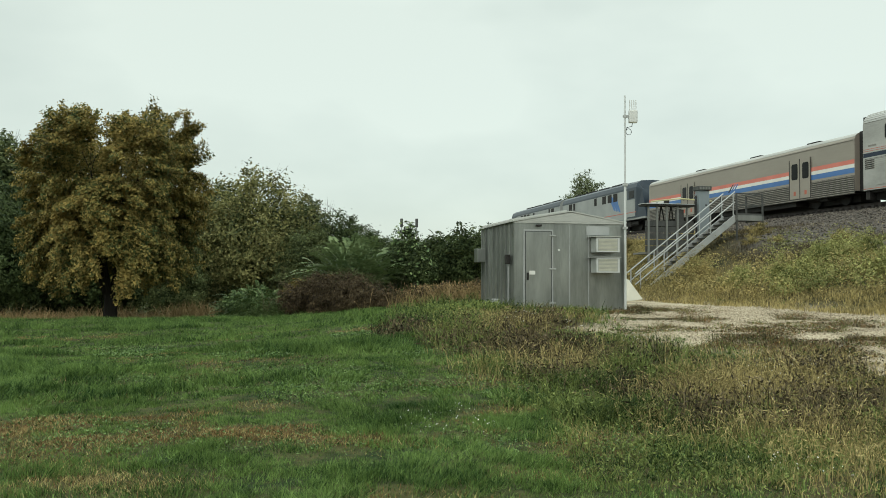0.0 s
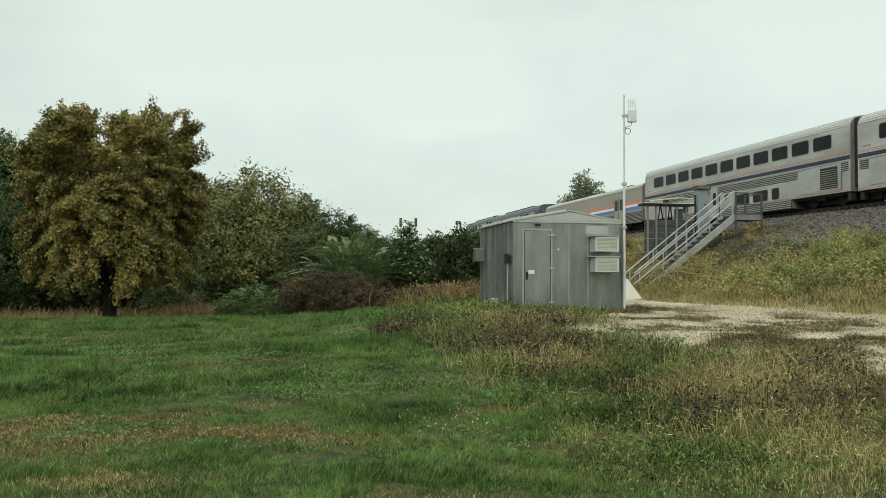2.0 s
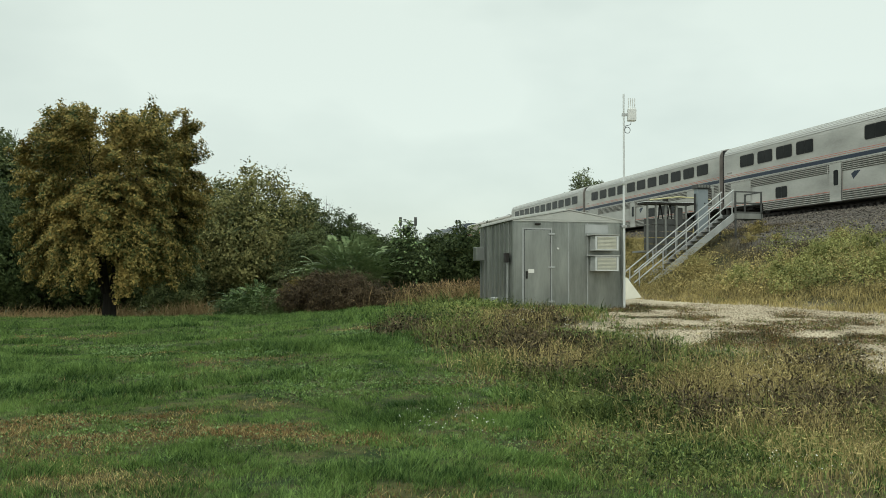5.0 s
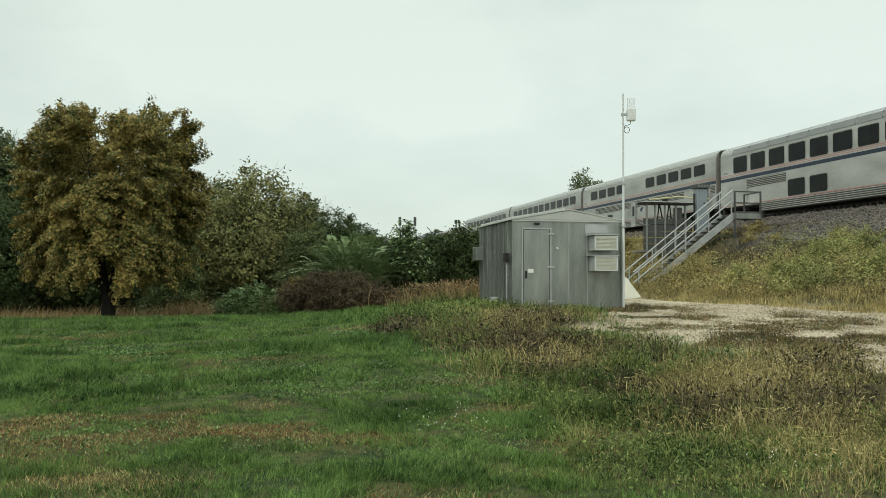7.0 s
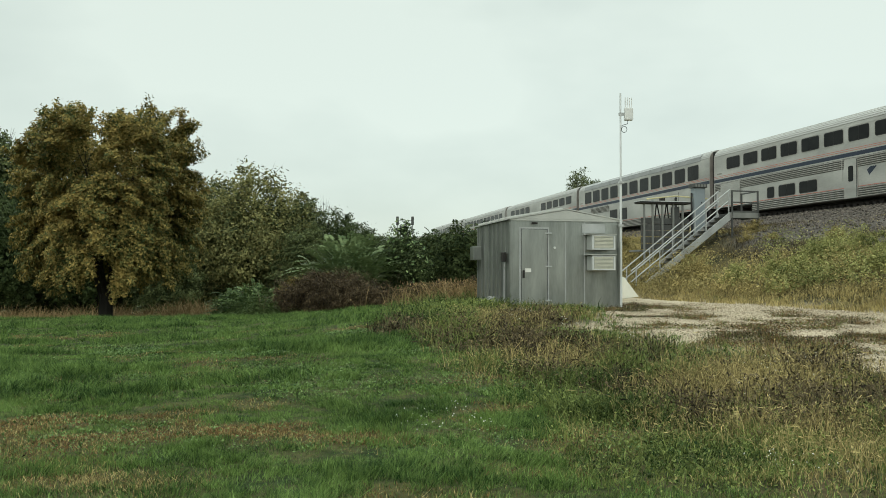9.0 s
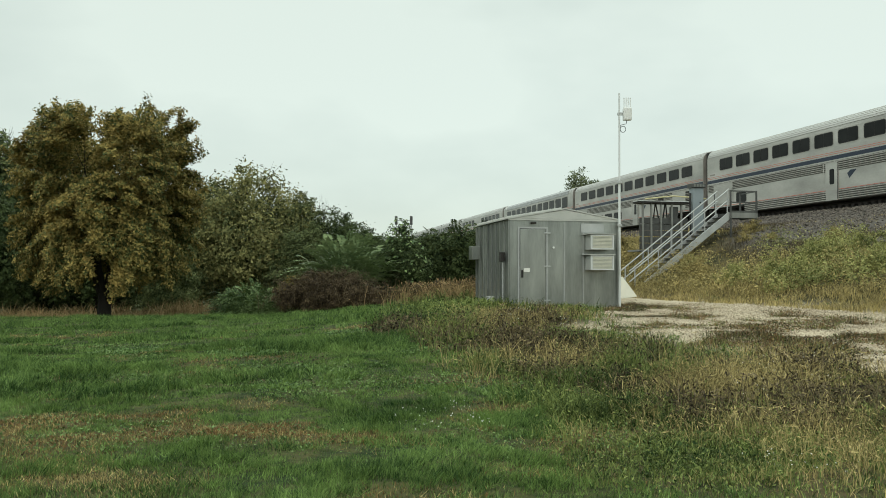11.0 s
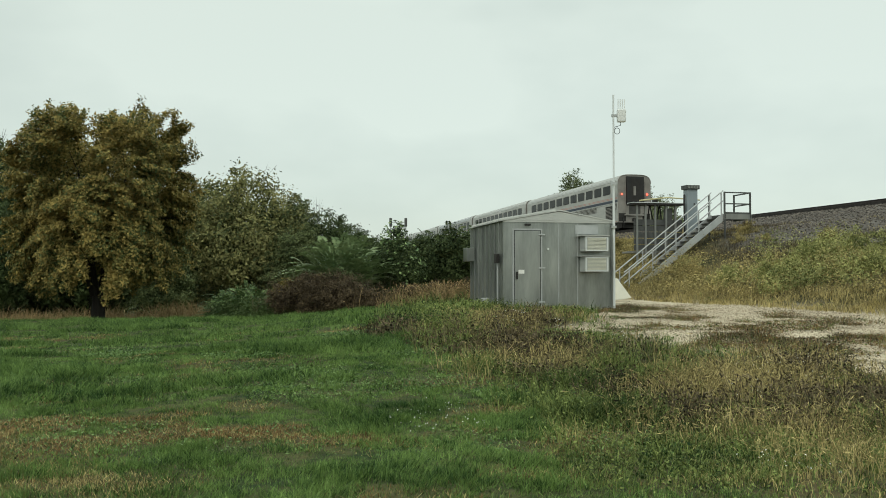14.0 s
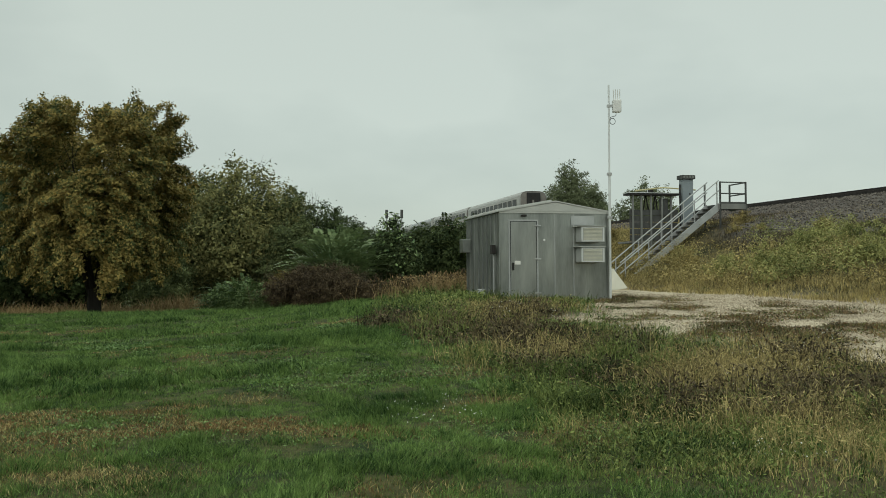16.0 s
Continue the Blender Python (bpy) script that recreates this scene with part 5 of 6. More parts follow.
def build_stairs():
    m = pose(SX, SY, SZ, 0, 0, STURN)
    t = thing("metal_staircase", m, "galvanised steel staircase with pipe handrails up the bank", "staircase")
    n, rise, run = 18, 0.191, 0.248
    for y in (0.0, 0.92):
        b = bmesh.new()
        bar((0.05, y, -0.06), (-n * run, y, -n * rise - 0.06), 0.05, 0.26, b)
        part("stringer", b, GALV, t)
        for lift in (0.95, 0.52):
            part("handrail", rod((0.0, y, lift + 0.05), (-n * run, y, -n * rise + lift + 0.05), 0.026), GALV, t)
        for k in range(5):
            x = -0.08 - k * n * run / 4.3
            part("post", rod((x, y, x * rise / run - 0.1), (x, y, x * rise / run + 1.0), 0.028), GALV, t)
    tread = mesh_of("tread", box(-0.13, 0.13, 0.03, 0.89, -0.035, 0.0), GALV_DARK)
    for k in range(n):
        part("tread", tread, GALV_DARK, t).location = (-(k + 0.5) * run, 0, -(k + 1) * rise + 0.04)
    # landing
    part("landing", box(0.0, 1.22, -0.05, 1.2, -0.1, 0.0), GALV_DARK, t, "dark steel grating landing")
    part("edge_beam", box(-0.02, 1.24, -0.1, -0.052, -0.2, 0.02), WOODGREY, t)
    part("edge_beam", box(1.222, 1.27, -0.1, 1.22, -0.2, 0.02), WOODGREY, t)
    for x, y in ((0.03, -0.07), (1.22, -0.07), (1.22, 1.16), (0.03, 1.16)):
        part("landing_post", box(x - 0.03, x + 0.03, y - 0.03, y + 0.03, -0.2 if y > 0.5 and x > 0.5 else -1.9, 0.95), GALV_DARK, t)
    for zz in (0.45, 0.92):
        part("landing_rail", box(0.062, 1.188, -0.09, -0.05, zz - 0.025, zz + 0.025), GALV_DARK, t)
        part("landing_rail", box(1.2, 1.24, -0.038, 1.128, zz - 0.025, zz + 0.025), GALV_DARK, t)
    part("kick_plate", box(0.05, 1.2, -0.085, -0.06, 0.021, 0.1), GALV_DARK, t)
    # tall cabinet beside the stairs
    c = thing("signal_cabinet", m @ pose(-0.22, 2.3, -0.72), "tall blue-grey signal cabinet with a dark number board", "cabinet")
    part("body", box(-0.25, 0.25, -0.18, 0.18, 0, 1.98, bevel=0.02), CABINET, c)
    part("cap", box(-0.32, 0.32, -0.25, 0.25, 1.985, 2.16, bevel=0.01), GALV_DARK, c, "dark cap with a worn number")
    for k in range(4):
        part("number_bar", box(-0.26 + k * 0.14, -0.17 + k * 0.14, -0.258, -0.252, 2.02, 2.13), WOODGREY, c)
    part("lock", box(0.05, 0.1, -0.2, -0.182, 1.3, 1.36), DARK, c)
    part("cabinet_base", box(-0.29, 0.29, -0.22, 0.22, -0.9, -0.002), WOODGREY, c)
    part("feed_cable", rod((-0.34, -0.1, -0.3), (-0.36, -0.1, 1.45), 0.04), RUBBER, c)
    part("feed_cable", rod((-0.36, -0.1, 1.45), (-0.3, 0.0, 1.75), 0.04), RUBBER, c)
    # weathered walkway with posts, boards and a dark canopy beam
    w = thing("equipment_platform", m @ pose(-2.85, 2.4, -0.47), "weathered grey trackside equipment platform with posts and boards", "platform")
    for k, x in enumerate((0.12, 0.52, 0.98, 1.5, 1.95)):
        part("post", box(x - 0.035, x + 0.035, -0.04, 0.04, -2.0, 1.12 + 0.05 * (k % 2)), WOODGREY, w)
    part("canopy_beam", box(-0.1, 2.3, -0.12, 0.5, 1.02, 1.10), DARK, w, "dark flat canopy beam")
    part("canopy_top", box(-0.12, 2.3, -0.14, 0.5, 1.104, 1.13), POLE, w)
    for zz in (-0.98, -0.7, -0.42, -0.14, 0.14):
        part("board", box(0.0, 2.3, 0.055, 0.095, zz, zz + 0.25), GALV_DARK, w)
    part("deck", box(-0.05, 2.1, 0.1, 1.2, -1.08, -1.0), WOODGREY, w)
    part("pipe_rail", rod((0.2, -0.08, 1.2), (1.55, -0.08, 1.36), 0.03), YELLOW, w, "yellow pipe rail")
    part("pipe_rail", rod((1.55, -0.08, 1.36), (3.1, -0.08, 1.28), 0.03), YELLOW, w, "yellow pipe rail")
    for a, b in (((0.75, 0.3, 0.2), (0.85, 0.3, 1.02)), ((1.05, 0.3, 0.2), (0.88, 0.3, 1.02)), ((1.2, 0.3, 0.2), (1.32, 0.3, 1.02)), ((1.45, 0.3, 0.15), (1.36, 0.3, 1.02))):
        part("brace", rod(a, b, 0.03), DARK, w)
    part("insulator", box(0.95, 1.15, 0.05, 0.25, 1.135, 1.33, bevel=0.04), DARK, w)
    part("relay_box", box(1.55, 1.85, 0.1, 0.35, 0.3, 0.9, bevel=0.02), GALV_DARK, w)


build_stairs()

# ---- a distant radio tower ----


def build_tower():
    x, y = -6.0, 150.0
    t = thing("radio_tower", pose(x, y, -1), "distant lattice radio tower with panel antennas", "tower")
    for dx in (-1.3, 1.3):
        part("leg", rod((dx, 0, 0), (dx, 0, 12.4), 0.09), GALV, t)
        part("panel_antenna", box(dx - 0.24, dx + 0.24, -0.5, -0.2, 11.2, 12.7, bevel=0.08), GALV_DARK, t, "grey panel antenna")
        part("radio_unit", box(dx - 0.3, dx + 0.3, -0.2, 0.2, 9.9, 10.6, bevel=0.05), GALV, t)
    for z in (9.6, 10.9, 12.0):
        part("cross_bar", rod((-1.3, 0, z), (1.3, 0, z), 0.06), GALV, t)
    for k in range(6):
        part("brace", rod((-1.3, 0, 1 + k * 1.4), (1.3, 0, 2.2 + k * 1.4), 0.05), GALV, t)


build_tower()

# ---- the train: local y runs forward, x to the far side, z from the rail head ----
CAR = 25.91


def bogie(root, y, low=0.2):
    b = part("bogie", box(-1.15, 1.15, y - 1.7, y + 1.7, 0.42, 0.72, bevel=0.05), DARK, root)
    for yy in (y - 1.3, y + 1.3):
        for x in (-0.76, 0.76):
            part("wheel", rod((x - 0.065, yy, 0.46), (x + 0.065, yy, 0.46), 0.46, None, 20), DARK, b)
    part("brake_rigging", box(-0.62, 0.62, y - 2.3, y + 2.3, 0.12, 0.7), DARK, b)
    for x in (-1.12, 1.12):
        part("side_frame", box(x - 0.08, x + 0.08, y - 1.75, y + 1.75, 0.5, 0.78, bevel=0.04), DARK, b)
        part("spring_pack", box(x - 0.13, x + 0.13, y - 0.35, y + 0.35, 0.32, 0.85, bevel=0.05), DARK, b)


def superliner_profile(w=1.55):
    side = [(w, 0.62), (w, 4.02)]
    arc = [(w * math.cos(a) ** 0.46, 4.02 + 0.77 * math.sin(a) ** 0.9) for a in np.linspace(0.18, math.pi / 2 - 0.02, 9)]
    half = side + arc
    return half + [(-x, z) for x, z in reversed(half)]


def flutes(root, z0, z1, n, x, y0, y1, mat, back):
    """Rounded ribs before a dark sheet that holds the shade of the grooves, along a side wall at x."""
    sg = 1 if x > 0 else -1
    part("groove_shade", box(*sorted((x + sg * 0.001, x + sg * 0.012)), y0, y1, z0, z1), back, root)
    h = (z1 - z0) / n
    bm = bmesh.new()
    for k in range(n):
        a, b = z0 + (k + 0.2) * h, z0 + (k + 0.8) * h
        pr = [(x + sg * 0.0125, a), (x + sg * 0.04, a + 0.2 * h), (x + sg * 0.04, b - 0.2 * h), (x + sg * 0.0125, b)]
        extrude(pr, y0 + 0.01, y1 - 0.01, bm)
    tagged(part("fluting", bm, mat, root), kind="stuff")


def stripe(root, name, mat, y0, y1, z0, z1, x=1.55, proud=0.006, label=""):
    for s in (-1, 1):
        a, b = sorted((s * (x + 0.001), s * (x + proud)))
        part(name, box(a, b, y0, y1, z0, z1), mat, root, label)


def plate(x0, x1, y0, y1, z0, z1, r):
    """A flat plate in the side of a car, with rounded corners."""
    bm = bmesh.new()
    ring = []
    for cy, cz, a0 in ((y1 - r, z1 - r, 0), (y0 + r, z1 - r, 90), (y0 + r, z0 + r, 180), (y1 - r, z0 + r, 270)):
        ring += [(cy + r * math.cos(radians(a0 + k * 30)), cz + r * math.sin(radians(a0 + k * 30))) for k in range(4)]
    a, b = [bm.verts.new((x0, y, z)) for y, z in ring], [bm.verts.new((x1, y, z)) for y, z in ring]
    n = len(ring)
    for i in range(n):
        bm.faces.new((a[i], a[(i + 1) % n], b[(i + 1) % n], b[i]))
    bm.faces.new(a[::-1])
    bm.faces.new(b)
    bmesh.ops.recalc_face_normals(bm, faces=bm.faces)
    return bm


def window(root, y0, y1, z0, z1, side=-1, x=1.55, split=True):
    c, d = sorted((side * (x + 0.001), side * (x + 0.009)))
    w = part("window", plate(c, d, y0 - 0.05, y1 + 0.05, z0 - 0.05, z1 + 0.05, 0.17), STEEL_RIB, root)
    a, b = sorted((side * (x + 0.0095), side * (x + 0.016)))
    part("seal", plate(a, b, y0, y1, z0, z1, 0.13), RUBBER, w, "black rubber seal")
    n = 2 if split else 1
    for k in range(n):
        p, q = y0 + 0.035 + (y1 - y0 - 0.07) * k / n, y0 + 0.035 + (y1 - y0 - 0.07) * (k + 1) / n
        c, d = sorted((side * (x + 0.0165), side * (x + 0.021)))
        part("pane", plate(c, d, p + 0.014, q - 0.014, z0 + 0.04, z1 - 0.04, 0.09), GLASS, w)


def superliner(kind, label, last=False):
    """A bilevel car; lengths are taken backwards from its front coupling plane."""
    t = thing("bilevel_coach", pose(0, 0, 0), label, "train car", "cars of the passenger train")
    half = CAR / 2
    y = lambda back: half - back
    F, B = y(0.3), y(CAR - 0.3)
    part("body", extrude(superliner_profile(), B, F), STEEL, t)
    roof = [(x * 1.004, z + 0.012) for x, z in superliner_profile()[2:-2] if z > 4.14]
    part("roof", extrude(roof + [(-1.0, 4.09), (1.0, 4.09)], B + 0.05, F - 0.05), ROOF, t, "pale ribbed roof")
    for s in (-1, 1):
        rib = bmesh.new()
        for x, z in superliner_profile()[2:10]:
            if z < 4.72:
                rod((s * x * 1.002, B + 0.06, z + 0.01), (s * x * 1.002, F - 0.06, z + 0.01), 0.016, rib, 5)
        tagged(part("roof_ribs", rib, STEEL_RIB, t), kind="stuff")
        for q, (z0, z1, n, a, b) in enumerate(((1.74, 2.28, 5, 0.45, CAR - 0.45), (0.09, 0.66, 5, 5.0, CAR - 5.6))):
            mat = STEEL_RIB
            if kind == "lounge" and q == 0:
                a, b = 3.2, 7.8
            flutes(t, z0, z1, n, s * 1.551, y(b), y(a), mat, SHADE_AND_GRIME)
    part("skirt", box(-1.53, 1.53, y(CAR - 5.6), y(5.0), 0.09, 0.63), STEEL_RIB, t)
    part("underframe", box(-1.35, 1.35, B + 0.3, F - 0.3, 0.5, 0.66), DARK, t)
    part("equipment_box", box(-1.2, 1.2, y(CAR - 5.6), y(5.0), 0.1, 0.5), DARK, t)
    for q in (0.9, CAR - 1.1):
        part("end_equipment", box(-0.9, 0.9, y(q) - 0.4, y(q) + 0.4, 0.15, 0.7), DARK, t)
    stripe(t, "red_line", RED, B + 0.02, F - 0.02, 2.765, 2.79)
    stripe(t, "red_line", RED, B + 0.02, F - 0.02, 2.665, 2.69)
    stripe(t, "navy_band", NAVY, B + 0.02, F - 0.02, 2.36, 2.58)
    stripe(t, "red_line", RED, B + 0.02, F - 0.02, 0.68, 0.71)
    if kind == "diner":
        starts = [2.33 + 2.03 * k for k in range(4)] + [14.35 + 2.03 * k for k in range(5)]
    else:
        starts = [1.95 + 2.05 * k for k in range(11)]
    zt, zb = (3.9, 2.84) if kind == "lounge" else (3.94, 3.16)
    for s in (-1, 1):
        for a in starts:
            window(t, y(a + 1.62), y(a), zb, zt, s)
        if kind == "lounge":
            for a in starts:
                g = extrude([(s * 1.556, 4.1), (s * 1.575, 4.1), (s * 1.51, 4.46), (s * 1.25, 4.68), (s * 1.2, 4.66), (s * 1.48, 4.43)], y(a + 1.86), y(a - 0.12))
                part("roof_window", g, ROOF_GLASS, t, "curved roof window")
        low = {"sleeper": ((6.8, 0.75), (14.1, 1.65), (16.2, 1.65), (18.3, 0.75)), "coach": ((14.1, 1.65), (16.2, 1.65), (18.3, 0.75)),
               "coach_b": ((6.65, 0.75), (7.85, 1.65), (9.9, 1.65)), "lounge": ((8.0, 1.65), (10.1, 1.6)), "diner": ((6.3, 1.2),), "rear": ((4.0, 1.2),)}[kind]
        for a, wd in low:
            window(t, y(a + wd), y(a), *((0.78, 1.78) if kind == "lounge" else (0.76, 1.46)), s, split=wd > 1)
        dy = {"sleeper": 10.9, "coach": 10.9, "coach_b": 13.9, "lounge": 20.1, "diner": 11.5, "rear": 13.2}[kind]
        a, b = sorted((s * 1.552, s * 1.6))
        d = part("door", box(a, b, y(dy + 1.05), y(dy), 0.1, 2.2, bevel=0.01), STEEL, t, "plain steel side door")
        a, b = sorted((s * 1.601, s * 1.607))
        part("door_window", plate(a, b, y(dy + 0.75), y(dy + 0.35), 1.0, 1.85, 0.09), GLASS, d)
        part("door_edge", box(a, b, y(dy + 1.03), y(dy + 0.99), 0.15, 2.18), RUBBER, d)
        part("grab_rail", rod((s * 1.63, y(dy - 0.12), 1.1), (s * 1.63, y(dy - 0.12), 2.2), 0.02), STEEL, d)
        # smooth service panels, intake louvre, small fittings
        a, b = sorted((s * 1.583, s * 1.59))
        part("service_panel", box(a, b, y(3.6), y(1.2), 0.85, 2.2), STEEL, t)
        part("service_panel", box(a, b, y(24.9), y(21.0), 0.8, 2.2), STEEL, t)
        a, b = sorted((s * 1.591, s * 1.6))
        lv = part("intake_louvre", box(a, b, y(24.6), y(23.1), 0.9, 2.1), DARK, t, "dark intake louvre")
        for k in range(9):
            a, b = sorted((s * 1.6005, s * 1.615))
            part("slat", box(a, b, y(24.55), y(23.15), 0.96 + k * 0.12, 1.0 + k * 0.12), GRIME, lv)
        a, b = sorted((s * 1.5515, s * 1.5585))
        for k in range(3):
            e = bmesh.new()
            y0 = y(dy + 1.75) - 0.16 * k
            e.faces.new([e.verts.new((s * 1.556, yy, zz)) for yy, zz in ((y0 + 0.1 * k, 1.5 - 0.1 * k), (y0 + 0.1 * k - 0.05, 1.4 - 0.1 * k), (y0 - 0.42, 1.62), (y0 - 0.3, 1.66))])
            part("emblem_stroke", e, NAVY, t, "dark swept stroke of an emblem")
        part("road_plate", box(a, b, y(1.3), y(0.7), 2.9, 3.0), GRIME, t)
    # ends with a dark diaphragm, end posts
    for e, sg in ((F, 1), (B, -1)):
        part("end_wall", extrude([(x * 0.985, z - 0.02) for x, z in superliner_profile()], *sorted((e + sg * 0.002, e + sg * 0.03))), GRIME, t, "grimy steel end wall")
        # widened and lowered between cars: its black stands in for shade in the gap
        half_wide = 0.8 if last and sg < 0 else 1.3
        ds = part("diaphragm", box(-half_wide, half_wide, *sorted((e + sg * 0.031, e + sg * 0.28)), 2.2 if last and sg < 0 else 0.9, 4.6, bevel=0.03), RUBBER, t, "black rubber gangway diaphragm")
        part("buffer_plate", box(-0.95, 0.95, *sorted((e + sg * 0.031, e + sg * 0.2)), 1.2, 1.32), GRIME, t)
        part("end_door", box(-0.4, 0.4, *sorted((e + sg * 0.281, e + sg * 0.3)), 2.4, 4.4), DARK, ds)
        part("coupler", box(-0.2, 0.2, *sorted((e - sg * 0.2, e + sg * 0.29)), 0.72, 0.98, bevel=0.04), DARK, t)
        for x in (-1.45, 1.15):
            part("end_step", box(x, x + 0.3, *sorted((e - sg * 0.35, e - sg * 0.05)), 0.15, 0.62), DARK, t)
    if last:
        for x in (-1.18, 1.18):
            part("tail_lamp", rod((x, B - 0.09, 3.07), (x, B - 0.03, 3.07), 0.075, None, 14), TAIL, t, "glowing red tail lamp")
        part("door_light", box(-0.2, 0.02, B - 0.308, B - 0.301, 2.95, 3.75), GRIME, ds)
        rim = bmesh.new()
        edge = [(x * 0.992, z - 0.015) for x, z in superliner_profile() if z > 1.2]
        for a, b in zip(edge, edge[1:]):
            rod((a[0], B - 0.05, a[1]), (b[0], B - 0.05, b[1]), 0.03, rim, 6)
        part("end_rim", rim, GRIME, t, "grimy steel end rim")
        part("end_pipe", rod((-0.85, B - 0.08, 1.4), (-0.85, B - 0.08, 4.15), 0.04), GRIME, t)
        part("end_pipe", rod((0.95, B - 0.08, 1.4), (0.95, B - 0.08, 4.15), 0.04), GRIME, t)
        # flat dark plates hold the shade of the pockets low on the end
        for x0, x1 in ((-1.45, -0.8), (0.75, 1.45)):
            part("end_pocket_shade", box(x0, x1, B - 0.05, B - 0.031, 0.7, 1.4), DARK, t)
            part("hose", rod(((x0 + x1) / 2, B - 0.1, 1.1), ((x0 + x1) / 2 + 0.1, B - 0.12, 0.4), 0.05), RUBBER, t)
        part("lower_door", box(-0.5, 0.55, B - 0.06, B - 0.031, 1.2, 2.3), SHADE_AND_GRIME, t)
    bogie(t, y(3.0))
    bogie(t, y(CAR - 3.2))
    return t


def baggage_car():
    t = thing("baggage_car", pose(0, 0, 0), "taupe baggage car with red, white and blue stripes", "train car", "cars of the passenger train")
    half = CAR / 2
    y = lambda back: half - back
    F, B = y(0.42), y(CAR - 0.42)
    w = 1.5
    arc = [(w * math.cos(a) ** 0.6, 3.42 + 0.5 * math.sin(a)) for a in np.linspace(0.15, math.pi / 2 - 0.02, 8)]
    hp = [(w, 0.65), (w, 3.42)] + arc
    part("body", extrude(hp + [(-x, z) for x, z in reversed(hp)], B, F), TAUPE, t)
    part("roof", extrude([(x * 1.004, z + 0.012) for x, z in hp[3:]] + [(-x * 1.004, z + 0.012) for x, z in reversed(hp[3:])], B + 0.03, F - 0.03), STEEL, t)
    for s in (-1, 1):
        flutes(t, 0.5, 1.5, 9, s * 1.501, y(CAR - 0.45), y(0.45), TAUPE_RIB, SHADE_AND_GRIME)
        part("drip_rail", rod((s * 1.51, B, 3.42), (s * 1.51, F, 3.42), 0.02, None, 6), TAUPE_RIB, t)
    stripe(t, "blue_band", BLUE, B + 0.02, F - 0.02, 1.63, 1.91, 1.5)
    stripe(t, "white_band", WHITE, B + 0.02, F - 0.02, 1.915, 2.12, 1.5)
    stripe(t, "red_band", RED_BAND, B + 0.02, F - 0.02, 2.125, 2.36, 1.5)
    for s in (-1, 1):
        for a in (5.95, 19.65):
            p, q = sorted((s * 1.53, s * 1.545))
            d = part("loading_door", box(p, q, y(a + 2.1), y(a), 0.65, 3.0, bevel=0.004), TAUPE, t, "taupe double loading door")
            for k in range(2):
                p, q = sorted((s * 1.5455, s * 1.553))
                part("door_window", plate(p, q, y(a + 0.25 + k * 1.05 + 0.6), y(a + 0.25 + k * 1.05), 1.8, 2.75, 0.12), GLASS, d)
                part("reflector", box(p, q, y(a + 0.45 + k * 1.05 + 0.2), y(a + 0.45 + k * 1.05), 0.85, 1.1), RED, d)
            for k in range(3):
                part("door_edge", box(p, q, y(a + k * 1.02 + 0.06), y(a + k * 1.02), 0.65, 3.0), DARK, d)
    for s in (-1, 1):
        for k in range(3):
            e = bmesh.new()
            y0 = y(12.6) - 0.3 * k
            vs = [e.verts.new((s * 1.5065, yy, zz)) for yy, zz in ((y0, 1.75), (y0 - 0.2, 1.75), (y0 - 0.75, 2.25), (y0 - 0.6, 2.25))]
            e.faces.new(vs)
            part("emblem_stroke", e, NAVY if k == 0 else BLUE, t, "blue swept stroke of an emblem")
    for a in (6.6, 14.0, 20.2):
        part("roof_vent", box(-0.4, 0.4, y(a + 0.75), y(a - 0.45), 3.9, 4.1, bevel=0.04), DARK, t)
    part("underframe", box(-1.3, 1.3, B + 0.2, F - 0.2, 0.55, 0.76), DARK, t)
    part("battery_box", box(-1.3, 1.3, -7.0, 7.2, 0.22, 0.56, bevel=0.03), DARK, t)
    for e, sg in ((F, 1), (B, -1)):
        part("diaphragm", box(-1.2, 1.2, *sorted((e + sg * 0.005, e + sg * 0.38)), 0.6, 3.86, bevel=0.03), RUBBER, t)
        part("coupler", box(-0.2, 0.2, *sorted((e - sg * 0.2, e + sg * 0.4)), 0.6, 0.79, bevel=0.03), DARK, t)
    bogie(t, y(3.2))
    bogie(t, y(CAR - 3.4))
    return t


LOCO_LEN = 21.0


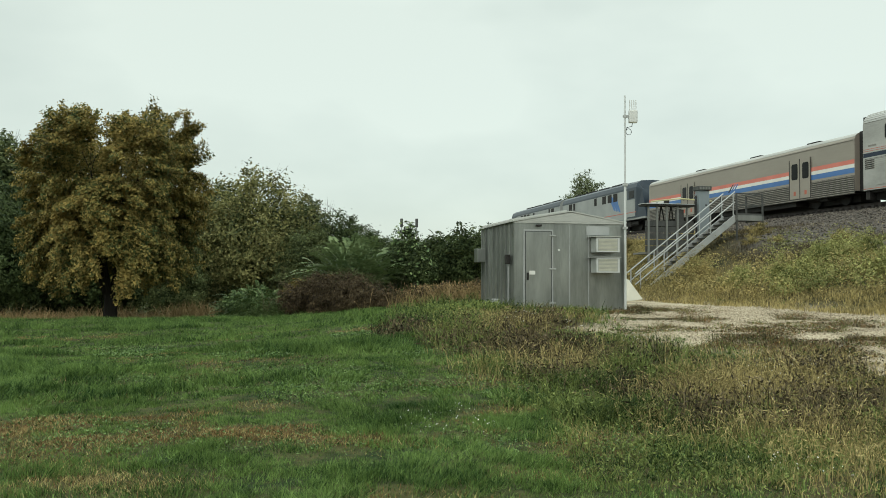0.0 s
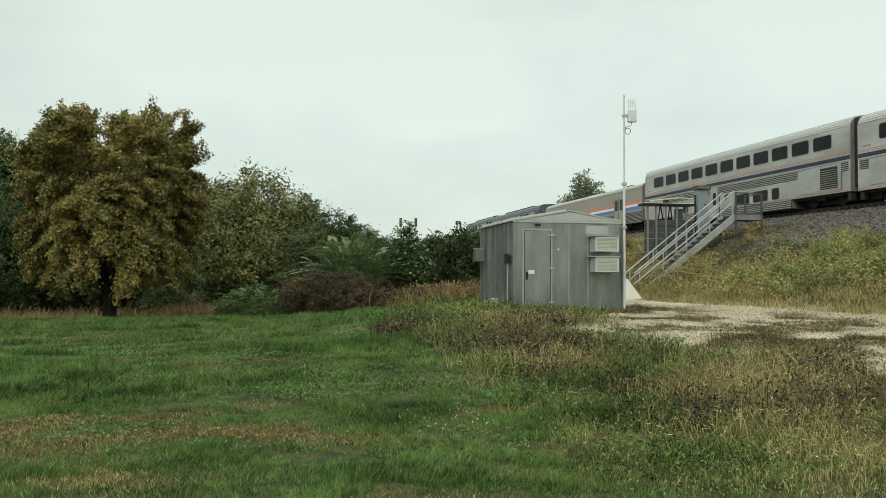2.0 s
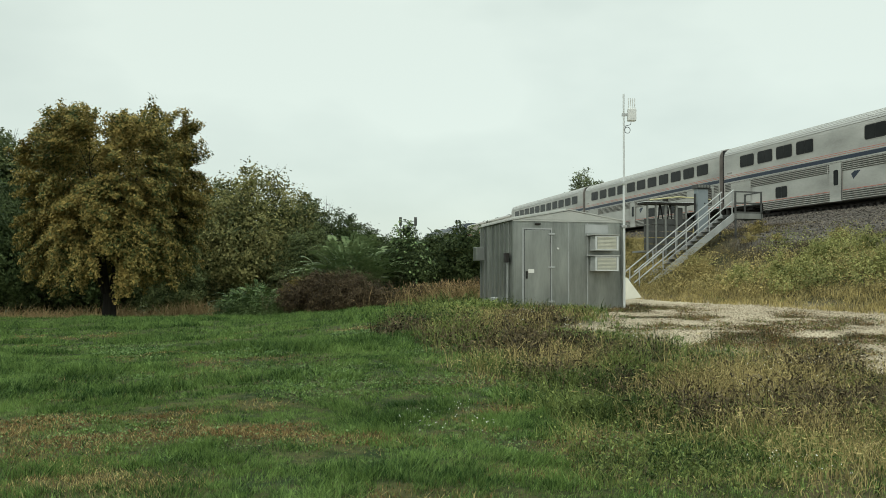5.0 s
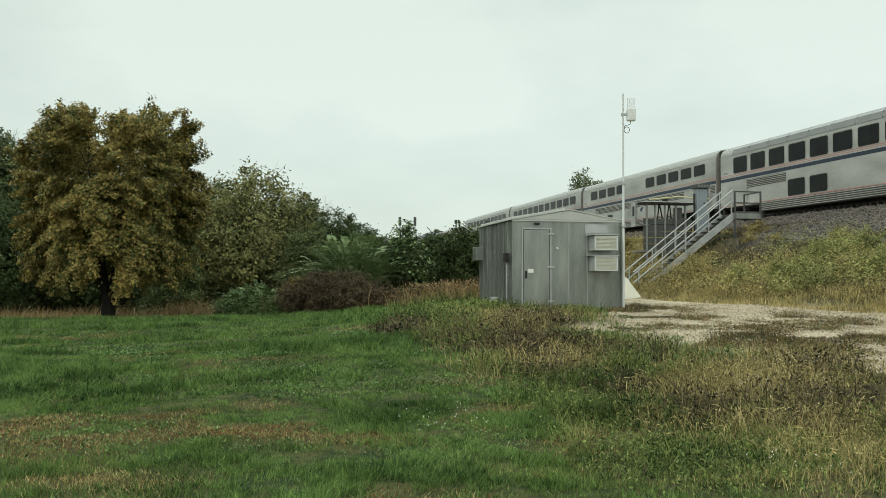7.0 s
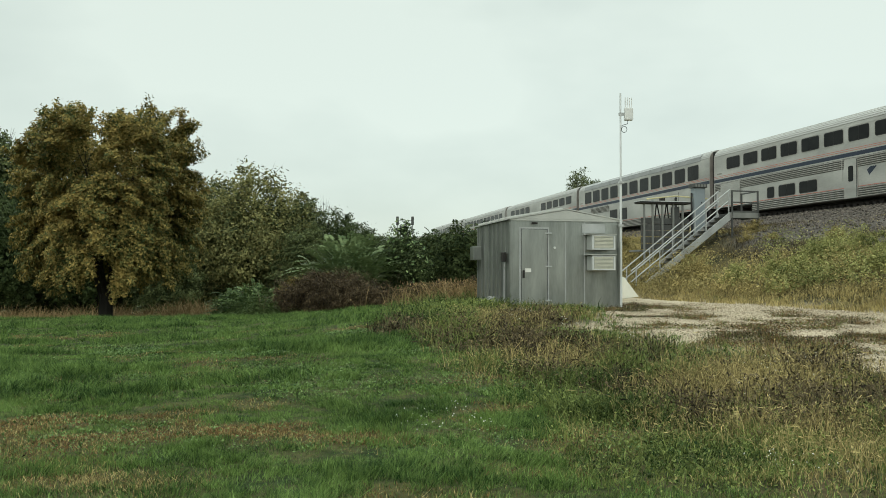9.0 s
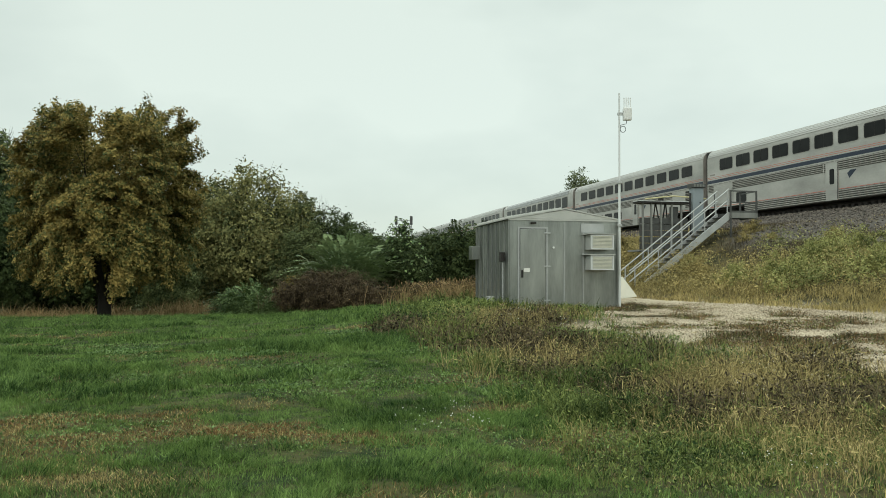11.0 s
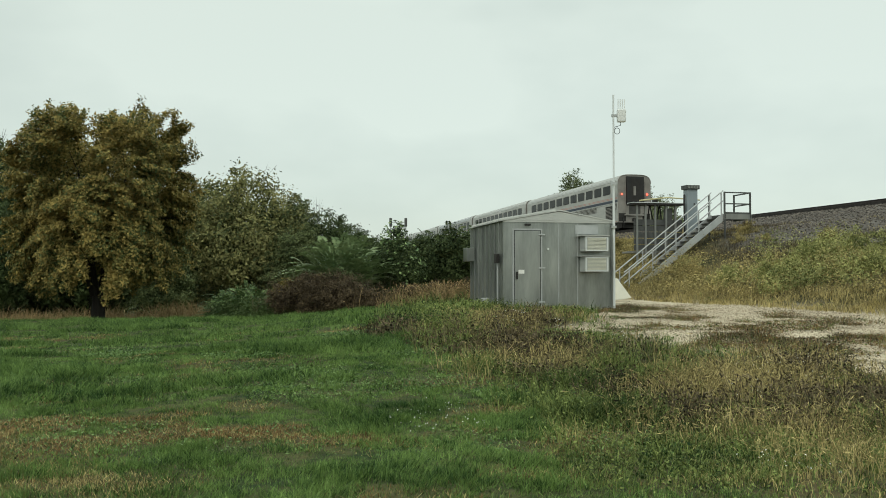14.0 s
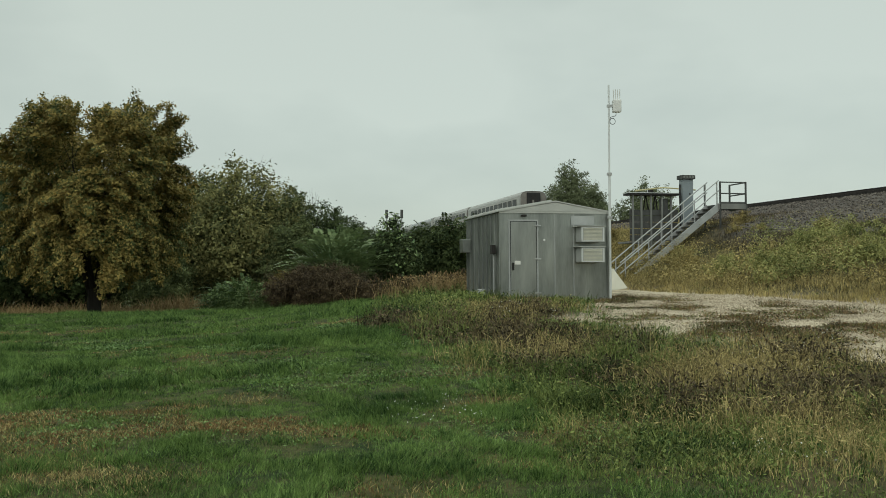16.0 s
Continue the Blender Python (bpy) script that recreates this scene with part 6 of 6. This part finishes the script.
def locomotive(label):
    """A boxy diesel locomotive; its cab end points to +y."""
    t = thing("diesel_locomotive", pose(0, 0, 0), label, "locomotive", "locomotives of the train")
    F, B = LOCO_LEN / 2 - 0.4, -LOCO_LEN / 2 + 0.4
    hp = [(1.5, 1.05), (1.5, 3.65), (1.38, 4.0), (1.0, 4.22), (0.01, 4.28)]
    prof = hp + [(-x, z) for x, z in reversed(hp)]
    part("body", extrude(prof, B, F - 3.6), LOCO, t, "silver body")
    part("cab", extrude(prof, F - 3.595, F - 1.7), LOCO_BLUE, t, "dark blue cab")
    nose = bmesh.new()
    back = [nose.verts.new((x, F - 1.695, z)) for x, z in prof]
    front = [nose.verts.new((x * 0.9, F - (0.0 if z < 2.6 else 1.0 * (z - 2.6) / 1.2), min(z, 3.4))) for x, z in prof]
    for i in range(len(prof)):
        j = (i + 1) % len(prof)
        nose.faces.new((back[i], back[j], front[j], front[i]))
    nose.faces.new(front)
    nose.faces.new(back[::-1])
    bmesh.ops.recalc_face_normals(nose, faces=nose.faces)
    part("nose", nose, LOCO_BLUE, t, "sloped blue nose")
    for s in (-1, 1):
        a, b = sorted((s * 1.501, s * 1.512))
        for k in range(3):
            sw = bmesh.new()
            y0, z0 = F - 5.0 - 0.55 * k, 1.75 + 0.1 * k
            vs = [sw.verts.new((s * 1.506, yy, zz)) for yy, zz in ((y0, z0), (y0 - 0.35, z0), (y0 - 1.1, z0 + 0.8), (y0 - 1.25, z0 + 1.3), (y0 - 0.75, z0 + 1.3), (y0 - 0.55, z0 + 0.8))]
            sw.faces.new(vs)
            ex = bmesh.ops.extrude_face_region(sw, geom=list(sw.faces))
            for v in ex["geom"]:
                if isinstance(v, bmesh.types.BMVert):
                    v.co.x -= s * 0.004
            bmesh.ops.recalc_face_normals(sw, faces=sw.faces)
            part("blue_sweep", sw, BLUE, t, "blue swept emblem shape")
        part("red_line", box(a, b, B + 0.1, F - 1.8, 1.5, 1.56), RED, t)
        for k, (p, w) in enumerate(((2.0, 0.9), (3.3, 0.5), (F - 6.6 - B, 0.9), (F - 7.9 - B, 0.9), (F - 9.2 - B, 0.9), (9.0, 0.6))):
            part("grille", box(*sorted((s * 1.5125, s * 1.525)), B + p, B + p + w, 2.75, 3.46), DARK, t)
        part("cab_side", box(*sorted((s * 1.501, s * 1.51)), F - 3.59, F - 2.0, 1.16, 2.65), LOCO, t, "silver lower cab side")
        part("cab_window", box(*sorted((s * 1.501, s * 1.516)), F - 3.2, F - 2.2, 2.75, 3.4, bevel=0.003), GLASS, t)
        part("tank", box(*sorted((s * 0.6, s * 1.45)), -2.6, 2.6, 0.35, 1.1, bevel=0.06), DARK, t)
    part("roof", extrude([(1.507, 3.5), (1.507, 3.66), (1.39, 4.015), (1.01, 4.235), (0.0, 4.295), (-1.01, 4.235), (-1.39, 4.015), (-1.507, 3.66), (-1.507, 3.5), (0, 3.4)], B + 0.02, F - 3.62), LOCO_BLUE, t, "dark grimy roof and shoulders")
    part("frame_sill", box(-1.45, 1.45, B, F, 0.9, 1.048), LOCO, t)
    for p in (3.2, 6.5, 9.8, 13.0):
        part("roof_hatch", box(-0.9, 0.9, B + p - 1.2, B + p + 1.2, 4.26, 4.4, bevel=0.05), DARK, t)
    bogie(t, 6.4)
    bogie(t, -6.4)
    return t


LOUNGE = "stainless bilevel lounge car with tall and curved roof windows"
TRAIN = [
    (locomotive("silver and dark blue diesel locomotive at the head"), -2.0, "lead"),
    (locomotive("silver and dark blue diesel locomotive, cab towards the cars"), -1.0, "trail"),
    (baggage_car(), 0, "bag"),
    (superliner("sleeper", "stainless bilevel sleeping car behind the baggage car"), 1, ""),
    (superliner("coach", "stainless bilevel sleeping car with navy and red stripes"), 2, ""),
    (superliner("diner", "stainless bilevel dining car with few windows"), 3, ""),
    (superliner("lounge", LOUNGE), 4, ""),
    (superliner("coach_b", "stainless bilevel coach with navy and red stripes"), 5, ""),
    (superliner("rear", "last stainless bilevel coach with lit red tail lamps", True), 6, ""),
]


def motions():
    """The train runs away along the track at about 13 m/s."""
    for car, k, role in TRAIN:
        if role in ("lead", "trail"):
            off = CAR + LOCO_LEN * (0.5 if role == "trail" else 1.5)
            turn = 180 if role == "trail" else 0
        else:
            off, turn = CAR / 2 - k * CAR, 0
        rows = []
        for i in range(33):
            t = i * 0.5
            s = -7.28 + 13.1218 * t + 0.00133 * t * t + 0.56 * float(smooth(7.5, 12.2, t)) + off
            x, y, z, a = track(s)
            rows.append((t, pose(x, y, z, 0, 0, -math.degrees(a) + turn)))
        walk(car, rows)


motions()
